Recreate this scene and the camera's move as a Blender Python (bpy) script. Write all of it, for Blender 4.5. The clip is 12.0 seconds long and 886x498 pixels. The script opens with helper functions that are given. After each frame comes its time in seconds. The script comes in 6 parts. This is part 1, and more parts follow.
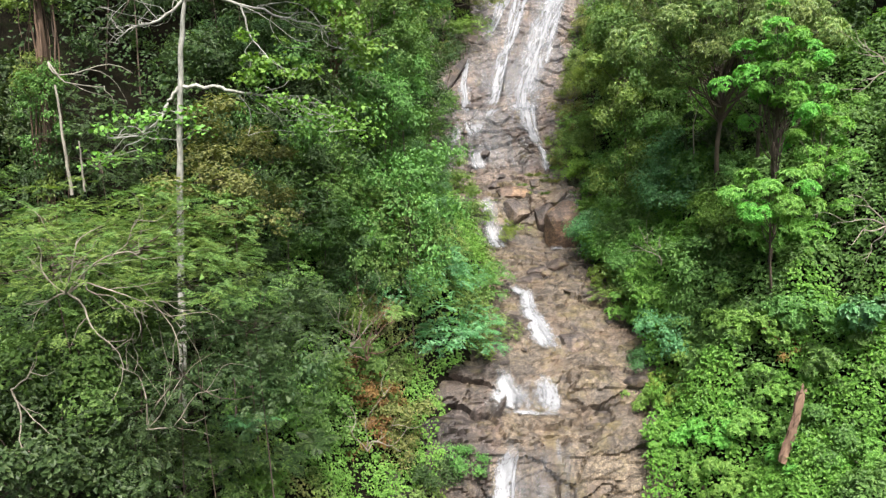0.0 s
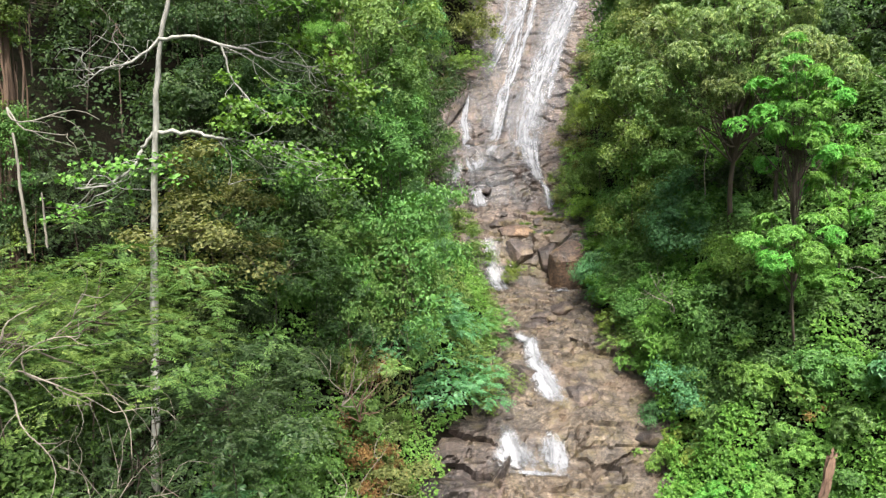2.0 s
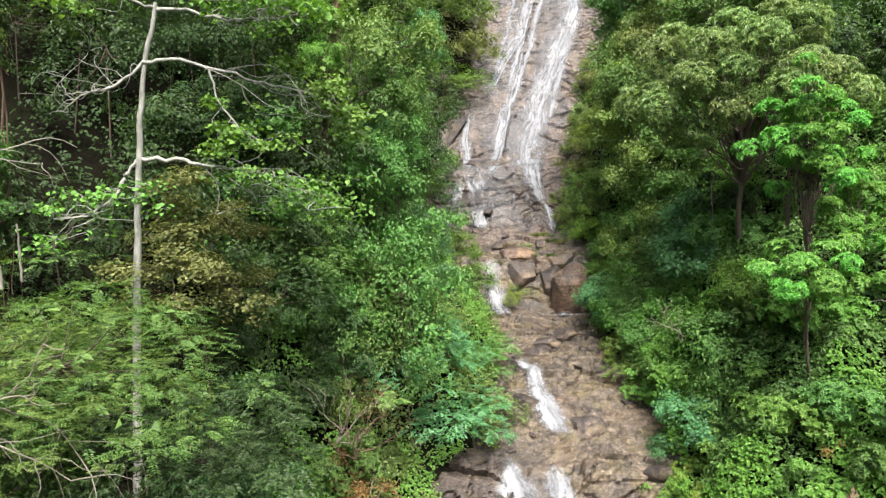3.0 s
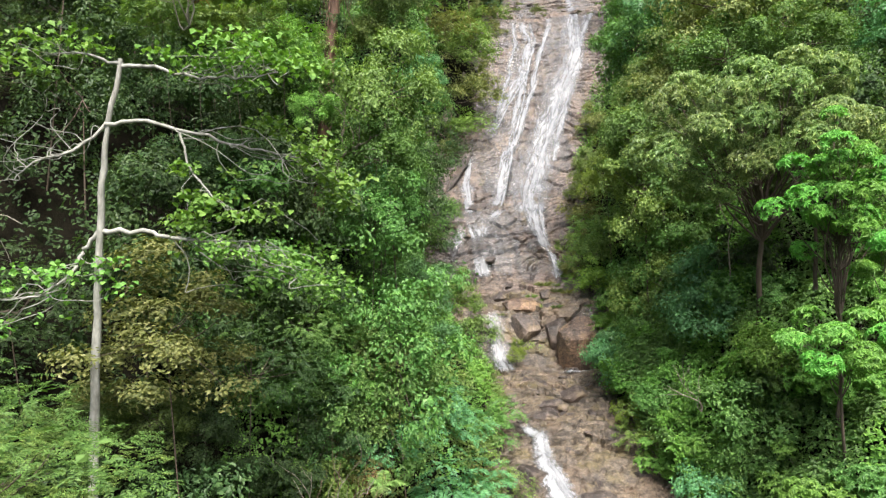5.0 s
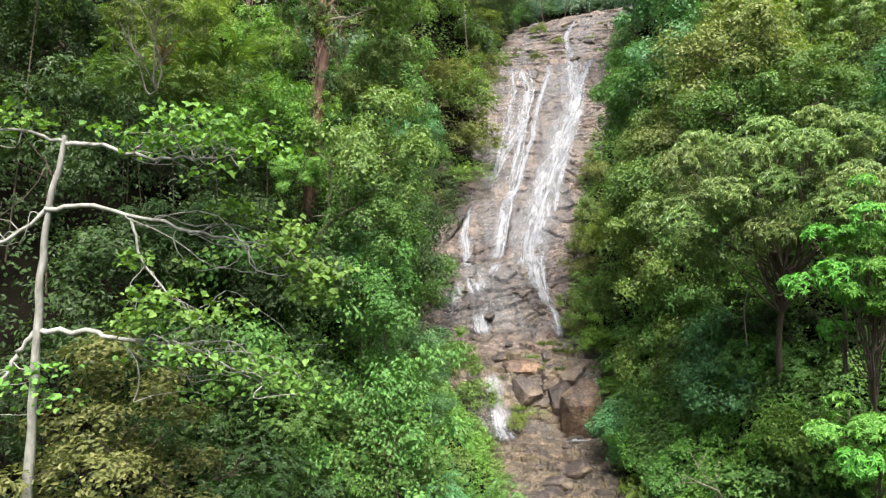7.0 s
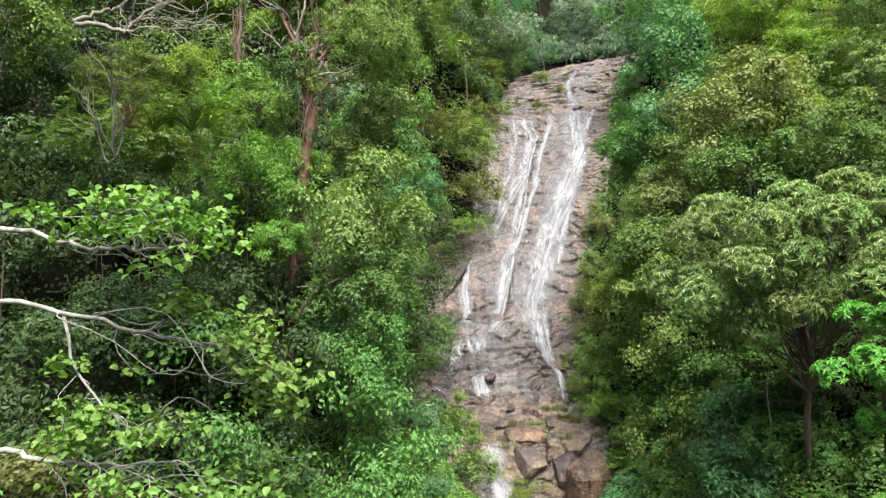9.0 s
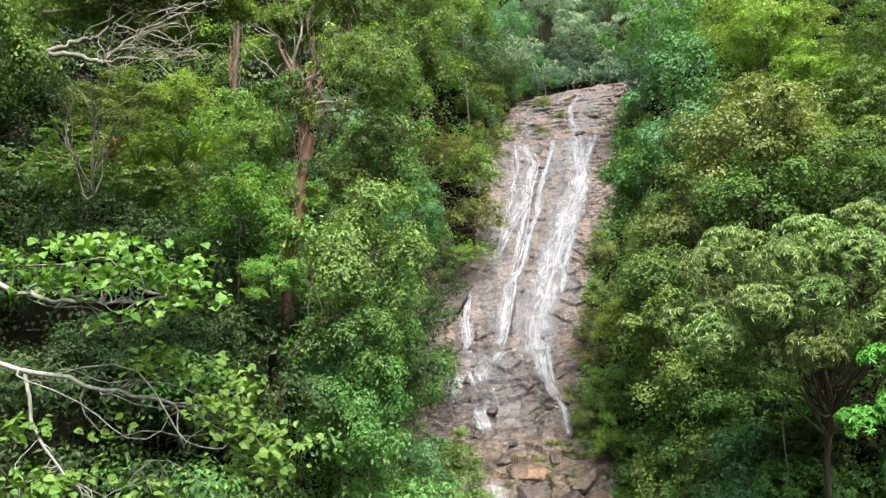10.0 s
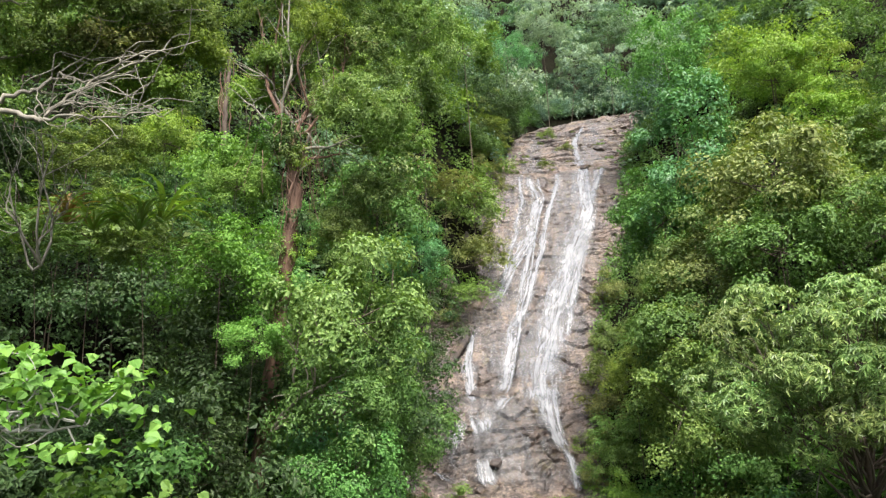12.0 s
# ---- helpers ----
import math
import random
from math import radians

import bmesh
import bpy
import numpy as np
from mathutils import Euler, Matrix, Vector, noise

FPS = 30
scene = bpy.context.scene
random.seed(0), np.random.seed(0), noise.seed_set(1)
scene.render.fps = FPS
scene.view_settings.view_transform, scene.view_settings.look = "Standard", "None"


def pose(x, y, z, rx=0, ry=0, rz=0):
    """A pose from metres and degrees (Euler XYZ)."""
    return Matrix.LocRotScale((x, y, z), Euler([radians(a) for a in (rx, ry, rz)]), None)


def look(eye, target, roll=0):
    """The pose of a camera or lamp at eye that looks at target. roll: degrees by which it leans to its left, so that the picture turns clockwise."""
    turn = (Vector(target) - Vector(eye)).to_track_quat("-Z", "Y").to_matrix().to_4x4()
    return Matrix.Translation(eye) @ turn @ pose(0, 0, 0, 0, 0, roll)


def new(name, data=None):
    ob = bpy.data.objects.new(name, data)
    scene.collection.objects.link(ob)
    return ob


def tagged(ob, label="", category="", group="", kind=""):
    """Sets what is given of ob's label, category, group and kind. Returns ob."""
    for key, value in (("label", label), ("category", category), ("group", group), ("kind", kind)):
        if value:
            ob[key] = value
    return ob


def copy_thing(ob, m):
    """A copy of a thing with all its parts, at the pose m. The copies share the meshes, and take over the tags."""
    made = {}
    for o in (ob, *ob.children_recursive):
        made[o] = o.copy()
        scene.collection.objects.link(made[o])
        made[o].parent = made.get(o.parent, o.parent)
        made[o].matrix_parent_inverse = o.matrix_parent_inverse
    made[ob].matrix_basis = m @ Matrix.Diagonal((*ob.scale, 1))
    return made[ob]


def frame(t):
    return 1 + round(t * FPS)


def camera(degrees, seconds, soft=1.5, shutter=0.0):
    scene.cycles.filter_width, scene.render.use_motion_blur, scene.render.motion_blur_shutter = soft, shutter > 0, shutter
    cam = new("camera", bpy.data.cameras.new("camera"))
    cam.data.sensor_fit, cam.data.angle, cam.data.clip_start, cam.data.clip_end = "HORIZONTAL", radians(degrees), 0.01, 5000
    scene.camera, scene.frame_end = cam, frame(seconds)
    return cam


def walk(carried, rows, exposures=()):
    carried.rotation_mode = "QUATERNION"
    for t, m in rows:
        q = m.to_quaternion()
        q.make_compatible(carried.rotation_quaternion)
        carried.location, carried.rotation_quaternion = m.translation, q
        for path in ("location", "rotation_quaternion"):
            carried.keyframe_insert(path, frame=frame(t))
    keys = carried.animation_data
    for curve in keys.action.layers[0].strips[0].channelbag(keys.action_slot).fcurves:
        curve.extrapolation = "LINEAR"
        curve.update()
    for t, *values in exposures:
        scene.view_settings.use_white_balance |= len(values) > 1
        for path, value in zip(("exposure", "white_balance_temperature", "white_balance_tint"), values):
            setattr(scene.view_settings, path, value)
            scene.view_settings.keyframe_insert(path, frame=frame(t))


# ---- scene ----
cam = camera(65.2, 12.0, soft=1.35)
PATH = [
    (0.0, (0.006, -0.014, 13.970), (-0.194, 19.756, 10.940), -0.48),
    (0.5, (0.001, 0.529, 14.103), (-0.189, 20.329, 11.293), -0.45),
    (1.0, (0.029, 1.068, 14.248), (-0.171, 20.898, 11.648), -0.47),
    (1.5, (0.079, 1.620, 14.403), (-0.141, 21.480, 12.043), -0.52),
    (2.0, (0.136, 2.202, 14.562), (-0.114, 22.082, 12.402), -0.60),
    (2.5, (0.184, 2.812, 14.729), (-0.096, 22.722, 12.809), -0.66),
    (3.0, (0.219, 3.433, 14.924), (-0.071, 23.363, 13.244), -0.71),
    (5.0, (0.303, 5.924, 16.048), (-0.027, 25.904, 15.358), -0.71),
    (5.5, (0.347, 6.539, 16.391), (0.017, 26.529, 15.971), -0.70),
    (6.0, (0.402, 7.158, 16.760), (0.062, 27.158, 16.610), -0.70),
    (6.5, (0.469, 7.787, 17.146), (0.139, 27.777, 17.266), -0.67),
    (7.0, (0.535, 8.413, 17.518), (0.215, 28.403, 17.908), -0.63),
    (9.0, (0.759, 10.854, 18.820), (0.399, 30.784, 20.420), -0.42),
    (9.5, (0.770, 11.445, 19.135), (0.400, 31.355, 21.045), -0.36),
    (10.0, (0.770, 12.027, 19.452), (0.380, 31.887, 21.692), -0.30),
    (10.5, (0.778, 12.597, 19.788), (0.358, 32.427, 22.358), -0.23),
    (11.0, (0.798, 13.155, 20.148), (0.358, 32.935, 23.058), -0.17),
    (11.5, (0.823, 13.705, 20.529), (0.353, 33.485, 23.499), -0.12),
    (12.0, (0.843, 14.247, 20.920), (0.373, 34.017, 23.910), -0.09),
]
walk(cam, [(t, look(eye, target, roll)) for t, eye, target, roll in PATH])

# ---- light: a bright, thinly overcast sky ----
world = bpy.data.worlds.new("sky")
scene.world = world
world.use_nodes = True
wn = world.node_tree.nodes
sky = wn.new("ShaderNodeTexSky")
sky.sky_type = 'NISHITA'
sky.sun_disc = False
sky.sun_elevation = radians(58)
sky.sun_rotation = radians(168)
sky.air_density, sky.dust_density, sky.ozone_density = 1.0, 5.0, 1.0
wn["Background"].inputs[1].default_value = 0.125
world.node_tree.links.new(sky.outputs[0], wn["Background"].inputs[0])
sun_data = bpy.data.lights.new("sun", 'SUN')
sun_data.energy, sun_data.angle, sun_data.color = 3.7, radians(22), (1.0, 0.968, 0.925)
sun = new("sun", sun_data)
SUN_AZ, SUN_EL = radians(168), radians(58)
sun.matrix_world = look((0, 0, 0), (-math.sin(SUN_AZ) * math.cos(SUN_EL), -math.cos(SUN_AZ) * math.cos(SUN_EL), -math.sin(SUN_EL)))
scene.view_settings.exposure = 1.42


# ---- materials ----
def material(name):
    m = bpy.data.materials.new(name)
    m.use_nodes = True
    n = m.node_tree.nodes
    return m, n, m.node_tree.links, n["Principled BSDF"]


def ramp(n, stops):
    r = n.new("ShaderNodeValToRGB")
    while len(r.color_ramp.elements) < len(stops):
        r.color_ramp.elements.new(0.5)
    for e, (p, c) in zip(r.color_ramp.elements, stops):
        e.position = p
        e.color = (*c, 1)
    return r


def noise_node(n, l, scale, detail=4, stretch=None, coord="Object", rough=0.6):
    tc = n.new("ShaderNodeTexCoord")
    t = n.new("ShaderNodeTexNoise")
    t.inputs["Scale"].default_value, t.inputs["Detail"].default_value, t.inputs["Roughness"].default_value = scale, detail, rough
    if stretch:
        mp = n.new("ShaderNodeMapping")
        mp.inputs["Scale"].default_value = stretch
        l.new(tc.outputs[coord], mp.inputs[0])
        l.new(mp.outputs[0], t.inputs["Vector"])
    else:
        l.new(tc.outputs[coord], t.inputs["Vector"])
    return t


def math_node(n, l, op, a, b, clamp=False):
    x = n.new("ShaderNodeMath")
    x.operation, x.use_clamp = op, clamp
    for i, v in enumerate((a, b)):
        if isinstance(v, (int, float)):
            x.inputs[i].default_value = v
        else:
            l.new(v, x.inputs[i])
    return x.outputs[0]


def mix_node(n, l, fac, a, b, blend="MIX"):
    x = n.new("ShaderNodeMix")
    x.data_type, x.blend_type = 'RGBA', blend
    for k, v in ((0, fac), (6, a), (7, b)):
        if isinstance(v, (int, float)):
            x.inputs[k].default_value = v
        elif isinstance(v, tuple):
            x.inputs[k].default_value = (*v, 1)
        else:
            l.new(v, x.inputs[k])
    return x.outputs[2]


def leaf_material(name, dark, mid, light, gloss=0.5, through_light=0.3, young=None, young_part=0.0):
    """Leaves: each leaf and each plant differs in tone, light shines through."""
    m, n, l, b = material(name)
    geo, info = n.new("ShaderNodeNewGeometry"), n.new("ShaderNodeObjectInfo")
    stops = [(0.0, dark), (0.55, mid), (1.0, light)]
    if young:
        stops = [(0.0, dark), (0.5, mid), (0.97 - young_part, light), (1.0, young)]
    r = ramp(n, stops)
    big = noise_node(n, l, 0.9, 2)
    v = math_node(n, l, 'MULTIPLY', geo.outputs["Random Per Island"], 0.5)
    v = math_node(n, l, 'ADD', v, math_node(n, l, 'MULTIPLY', big.outputs["Fac"], 0.45))
    v = math_node(n, l, 'ADD', v, 0.01, True)
    l.new(v, r.inputs[0])
    hsv = n.new("ShaderNodeHueSaturation")
    l.new(r.outputs[0], hsv.inputs["Color"])
    l.new(math_node(n, l, 'ADD', math_node(n, l, 'MULTIPLY', info.outputs["Random"], 0.035), 0.479), hsv.inputs["Hue"])
    l.new(math_node(n, l, 'ADD', math_node(n, l, 'MULTIPLY', info.outputs["Random"], 0.5), 1.0), hsv.inputs["Value"])
    l.new(hsv.outputs[0], b.inputs["Base Color"])
    b.inputs["Roughness"].default_value = gloss
    b.inputs["Specular IOR Level"].default_value = 0.26
    tr = n.new("ShaderNodeBsdfTranslucent")
    warm = mix_node(n, l, 1.0, hsv.outputs[0], (1.5, 1.6, 0.6), "MULTIPLY")
    l.new(warm, tr.inputs[0])
    mx = n.new("ShaderNodeMixShader")
    mx.inputs[0].default_value = through_light
    l.new(b.outputs[0], mx.inputs[1])
    l.new(tr.outputs[0], mx.inputs[2])
    l.new(mx.outputs[0], n["Material Output"].inputs[0])
    return m


LEAF = {
    "emerald": leaf_material("leaf_emerald", (0.028, 0.10, 0.016), (0.085, 0.235, 0.036), (0.17, 0.34, 0.072)),
    "drab": leaf_material("leaf_drab", (0.024, 0.048, 0.011), (0.068, 0.116, 0.027), (0.15, 0.212, 0.06)),
    "crown": leaf_material("leaf_crown", (0.030, 0.058, 0.017), (0.098, 0.160, 0.045), (0.22, 0.285, 0.095), young=(0.34, 0.35, 0.09), young_part=0.16, gloss=0.40, through_light=0.2),
    # far_ tones: distance haze is put into the leaf colours, paler and bluer
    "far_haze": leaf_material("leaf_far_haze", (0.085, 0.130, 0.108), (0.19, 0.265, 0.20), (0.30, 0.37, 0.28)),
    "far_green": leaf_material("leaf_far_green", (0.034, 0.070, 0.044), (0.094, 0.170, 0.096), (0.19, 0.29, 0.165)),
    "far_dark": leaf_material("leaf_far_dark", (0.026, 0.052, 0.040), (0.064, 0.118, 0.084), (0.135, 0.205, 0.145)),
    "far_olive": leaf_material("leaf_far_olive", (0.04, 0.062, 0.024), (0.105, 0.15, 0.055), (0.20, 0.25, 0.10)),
    "green": leaf_material("leaf_green", (0.023, 0.057, 0.015), (0.072, 0.155, 0.037), (0.165, 0.275, 0.078)),
    "bright": leaf_material("leaf_bright", (0.038, 0.098, 0.018), (0.110, 0.222, 0.042), (0.205, 0.32, 0.085), through_light=0.3),
    # dark: deep green leaves, and the painted shade of understorey and left slope
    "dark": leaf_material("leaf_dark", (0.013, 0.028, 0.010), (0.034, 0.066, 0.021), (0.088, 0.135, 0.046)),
    "olive": leaf_material("leaf_olive", (0.032, 0.059, 0.013), (0.090, 0.148, 0.032), (0.190, 0.255, 0.07), young=(0.300, 0.339, 0.066), young_part=0.1),
    "blue": leaf_material("leaf_blue", (0.024, 0.070, 0.028), (0.074, 0.182, 0.072), (0.155, 0.30, 0.13), gloss=0.38),
    "lime": leaf_material("leaf_lime", (0.052, 0.10, 0.019), (0.148, 0.232, 0.042), (0.275, 0.36, 0.085), through_light=0.32),
    "pale": leaf_material("leaf_pale", (0.041, 0.074, 0.021), (0.116, 0.191, 0.052), (0.244, 0.329, 0.112)),
    "brown": leaf_material("leaf_brown", (0.038, 0.052, 0.018), (0.112, 0.135, 0.042), (0.205, 0.212, 0.078), young=(0.29, 0.20, 0.075), young_part=0.14),
    "dry": leaf_material("leaf_dry", (0.090, 0.058, 0.018), (0.180, 0.117, 0.037), (0.300, 0.223, 0.082), through_light=0.2),
    "yellow": leaf_material("leaf_large", (0.042, 0.108, 0.019), (0.092, 0.205, 0.037), (0.165, 0.285, 0.066), young=(0.44, 0.35, 0.04), young_part=0.04, through_light=0.3),
}


def bark_material(name, dark, light, scale=3.0):
    m, n, l, b = material(name)
    t = noise_node(n, l, scale, 6, (1, 1, 0.25))
    t2 = noise_node(n, l, scale * 0.3, 3)
    r = ramp(n, [(0.3, dark), (0.7, light)])
    l.new(math_node(n, l, 'ADD', math_node(n, l, 'MULTIPLY', t.outputs["Fac"], 0.6), math_node(n, l, 'MULTIPLY', t2.outputs["Fac"], 0.4)), r.inputs[0])
    l.new(r.outputs[0], b.inputs["Base Color"])
    b.inputs["Roughness"].default_value = 0.85
    bp = n.new("ShaderNodeBump")
    bp.inputs["Strength"].default_value, bp.inputs["Distance"].default_value = 0.6, 0.04
    l.new(t.outputs["Fac"], bp.inputs["Height"])
    l.new(bp.outputs[0], b.inputs["Normal"])
    return m


BARK_PALE = bark_material("bark_pale", (0.10, 0.10, 0.08), (0.40, 0.40, 0.355), 8)
BARK_BROWN = bark_material("bark_brown", (0.035, 0.026, 0.019), (0.12, 0.09, 0.066))
BARK_RED = bark_material("bark_red", (0.048, 0.026, 0.017), (0.20, 0.118, 0.08), 4)
BARK_DEAD = bark_material("bark_dead", (0.13, 0.11, 0.085), (0.30, 0.27, 0.21), 5)
BARK_STEM = bark_material("bark_stem", (0.085, 0.078, 0.06), (0.28, 0.265, 0.21), 4)
BARK_RUST = bark_material("bark_rust", (0.035, 0.022, 0.014), (0.15, 0.095, 0.06), 4)
WOOD_RAW = bark_material("wood_raw", (0.06, 0.034, 0.022), (0.20, 0.125, 0.08), 3)


def rock_material(name, tint, moss_share=0.5, moss_from=0.54, wet=0.75):
    """Wet granite: tan and grey bands, dark wet streaks down the fall line, moss and lichen."""
    m, n, l, b = material(name)
    base = noise_node(n, l, 0.35, 5, (0.7, 0.7, 1.6))
    r = ramp(n, [(0.30, (0.16, 0.15, 0.15)), (0.46, (0.25, 0.23, 0.215)), (0.60, (0.34, 0.30, 0.25)), (0.74, (0.45, 0.41, 0.345))])
    l.new(base.outputs["Fac"], r.inputs[0])
    fine = noise_node(n, l, 5.0, 8, rough=0.75)
    col = mix_node(n, l, 0.75, r.outputs[0], ramp(n, [(0.38, (0.25, 0.24, 0.23)), (0.62, (1.35, 1.32, 1.27))]).outputs[0], "MULTIPLY")
    for nd in n:
        if nd.bl_idname == "ShaderNodeValToRGB" and not nd.inputs[0].is_linked:
            l.new(fine.outputs["Fac"], nd.inputs[0])
    grain = noise_node(n, l, 2.2, 7, (1, 1, 1.6), rough=0.78)
    gr = ramp(n, [(0.38, (0.40, 0.39, 0.39)), (0.62, (1.3, 1.29, 1.25))])
    l.new(grain.outputs["Fac"], gr.inputs[0])
    col = mix_node(n, l, 0.8, col, gr.outputs[0], "MULTIPLY")
    streak = noise_node(n, l, 1.0, 4, (1.5, 0.12, 0.12))
    sr = ramp(n, [(0.40, (0.28, 0.27, 0.28)), (0.60, (1, 1, 1))])
    l.new(streak.outputs["Fac"], sr.inputs[0])
    col = mix_node(n, l, wet, col, sr.outputs[0], "MULTIPLY")
    run = noise_node(n, l, 1.0, 5, (7.0, 0.5, 0.5), rough=0.7)
    rn = ramp(n, [(0.38, (0.55, 0.54, 0.55)), (0.62, (1.15, 1.14, 1.12))])
    l.new(run.outputs["Fac"], rn.inputs[0])
    col = mix_node(n, l, wet * 0.8, col, rn.outputs[0], "MULTIPLY")
    bed = noise_node(n, l, 1.0, 7, (0.45, 0.45, 2.2), rough=0.72)
    bed.inputs["Distortion"].default_value = 1.2
    br = ramp(n, [(0.38, (0.5, 0.48, 0.47)), (0.50, (1, 1, 1)), (0.60, (1.3, 1.24, 1.12))])
    l.new(bed.outputs["Fac"], br.inputs[0])
    col = mix_node(n, l, 0.6, col, br.outputs[0], "MULTIPLY")
    speck = noise_node(n, l, 13.0, 5, rough=0.7)
    sp = ramp(n, [(0.40, (0.45, 0.44, 0.44)), (0.60, (1.4, 1.38, 1.34))])
    l.new(speck.outputs["Fac"], sp.inputs[0])
    col = mix_node(n, l, 0.7, col, sp.outputs[0], "MULTIPLY")
    rust = noise_node(n, l, 0.55, 3, (1, 0.6, 0.6))
    rr = ramp(n, [(0.5, (0, 0, 0)), (0.68, (1, 1, 1))])
    l.new(rust.outputs["Fac"], rr.inputs[0])
    col = mix_node(n, l, math_node(n, l, 'MULTIPLY', rr.outputs[0], 0.4), col, (0.29, 0.21, 0.15))
    moss = noise_node(n, l, 0.8, 7, rough=0.72)
    mr = ramp(n, [(moss_from, (0, 0, 0)), (moss_from + 0.09, (1, 1, 1))])
    l.new(moss.outputs["Fac"], mr.inputs[0])
    col = mix_node(n, l, math_node(n, l, 'MULTIPLY', mr.outputs[0], moss_share), col, (0.22, 0.19, 0.08))
    for scale, width, share in ((0.32, 0.006, 0.8), (0.85, 0.012, 0.6)):
        seam = noise_node(n, l, scale, 6, (1, 1, 2.0), rough=0.62)
        gap = math_node(n, l, 'ABSOLUTE', math_node(n, l, 'ADD', seam.outputs["Fac"], -0.5), 0)
        line = ramp(n, [(0.0, (0.22, 0.2, 0.19)), (width, (0.6, 0.58, 0.56)), (width * 3, (1, 1, 1))])
        l.new(gap, line.inputs[0])
        col = mix_node(n, l, share, col, line.outputs[0], "MULTIPLY")
    for scale, share in ((0.33, 0.75), (0.9, 0.5)):
        bend = noise_node(n, l, scale * 1.5, 3)
        shift = n.new("ShaderNodeVectorMath")
        shift.operation = 'MULTIPLY_ADD'
        shift.inputs[1].default_value = (1.4 / scale, 0.5 / scale, 0.5 / scale)
        joint = n.new("ShaderNodeTexVoronoi")
        joint.feature = 'DISTANCE_TO_EDGE'
        joint.inputs["Scale"].default_value = scale
        where = n.new("ShaderNodeTexCoord")
        l.new(bend.outputs["Color"], shift.inputs[0])
        l.new(where.outputs["Object"], shift.inputs[2])
        layers = n.new("ShaderNodeMapping")
        layers.inputs["Scale"].default_value = (0.55, 0.9, 1.5)
        layers.inputs["Rotation"].default_value = (0, radians(14), 0)
        l.new(shift.outputs[0], layers.inputs[0])
        l.new(layers.outputs[0], joint.inputs["Vector"])
        line = ramp(n, [(0.0, (0.3, 0.28, 0.26)), (0.022, (1, 1, 1))])
        l.new(joint.outputs["Distance"], line.inputs[0])
        col = mix_node(n, l, share, col, line.outputs[0], "MULTIPLY")
    col = mix_node(n, l, 1.0, col, tint, "MULTIPLY")
    l.new(col, b.inputs["Base Color"])
    rg = ramp(n, [(0.4, (0.28, 0.28, 0.28)), (0.6, (0.65, 0.65, 0.65))])
    l.new(streak.outputs["Fac"], rg.inputs[0])
    l.new(rg.outputs[0], b.inputs["Roughness"])
    crack = n.new("ShaderNodeTexVoronoi")
    crack.feature = 'DISTANCE_TO_EDGE'
    crack.inputs["Scale"].default_value = 0.45
    tc = n.new("ShaderNodeTexCoord")
    l.new(tc.outputs["Object"], crack.inputs["Vector"])
    cr = ramp(n, [(0.0, (0, 0, 0)), (0.03, (1, 1, 1))])
    l.new(crack.outputs["Distance"], cr.inputs[0])
    h = math_node(n, l, 'ADD', math_node(n, l, 'MULTIPLY', cr.outputs[0], 0.15), fine.outputs["Fac"])
    bp = n.new("ShaderNodeBump")
    bp.inputs["Strength"].default_value, bp.inputs["Distance"].default_value = 0.9, 0.12
    l.new(h, bp.inputs["Height"])
    l.new(bp.outputs[0], b.inputs["Normal"])
    return m


ROCK = rock_material("wet_rock", (0.75, 0.70, 0.725))
ROCK_BED = rock_material("mossy_wet_rock", (0.66, 0.615, 0.555), 0.5, 0.52, 0.4)
ROCK_RED = rock_material("red_rock", (0.98, 0.78, 0.66))
ROCK_DARK = rock_material("dark_rock", (0.52, 0.485, 0.50))


def soil_material():
    m, n, l, b = material("forest_floor")
    t, t2 = noise_node(n, l, 1.2, 8, rough=0.75), noise_node(n, l, 0.15, 3)
    # near-black ramp: deep shade between the trees is put into the floor colour
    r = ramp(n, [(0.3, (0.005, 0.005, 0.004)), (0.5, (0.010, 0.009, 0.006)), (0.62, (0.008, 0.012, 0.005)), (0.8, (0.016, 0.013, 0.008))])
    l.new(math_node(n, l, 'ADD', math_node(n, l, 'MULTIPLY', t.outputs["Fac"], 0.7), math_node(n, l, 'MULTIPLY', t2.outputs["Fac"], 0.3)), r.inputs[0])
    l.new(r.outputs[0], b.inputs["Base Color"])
    b.inputs["Roughness"].default_value = 0.95
    b.inputs["Specular IOR Level"].default_value = 0.02
    bp = n.new("ShaderNodeBump")
    bp.inputs["Strength"].default_value, bp.inputs["Distance"].default_value = 0.8, 0.2
    l.new(t.outputs["Fac"], bp.inputs["Height"])
    l.new(bp.outputs[0], b.inputs["Normal"])
    return m


SOIL = soil_material()


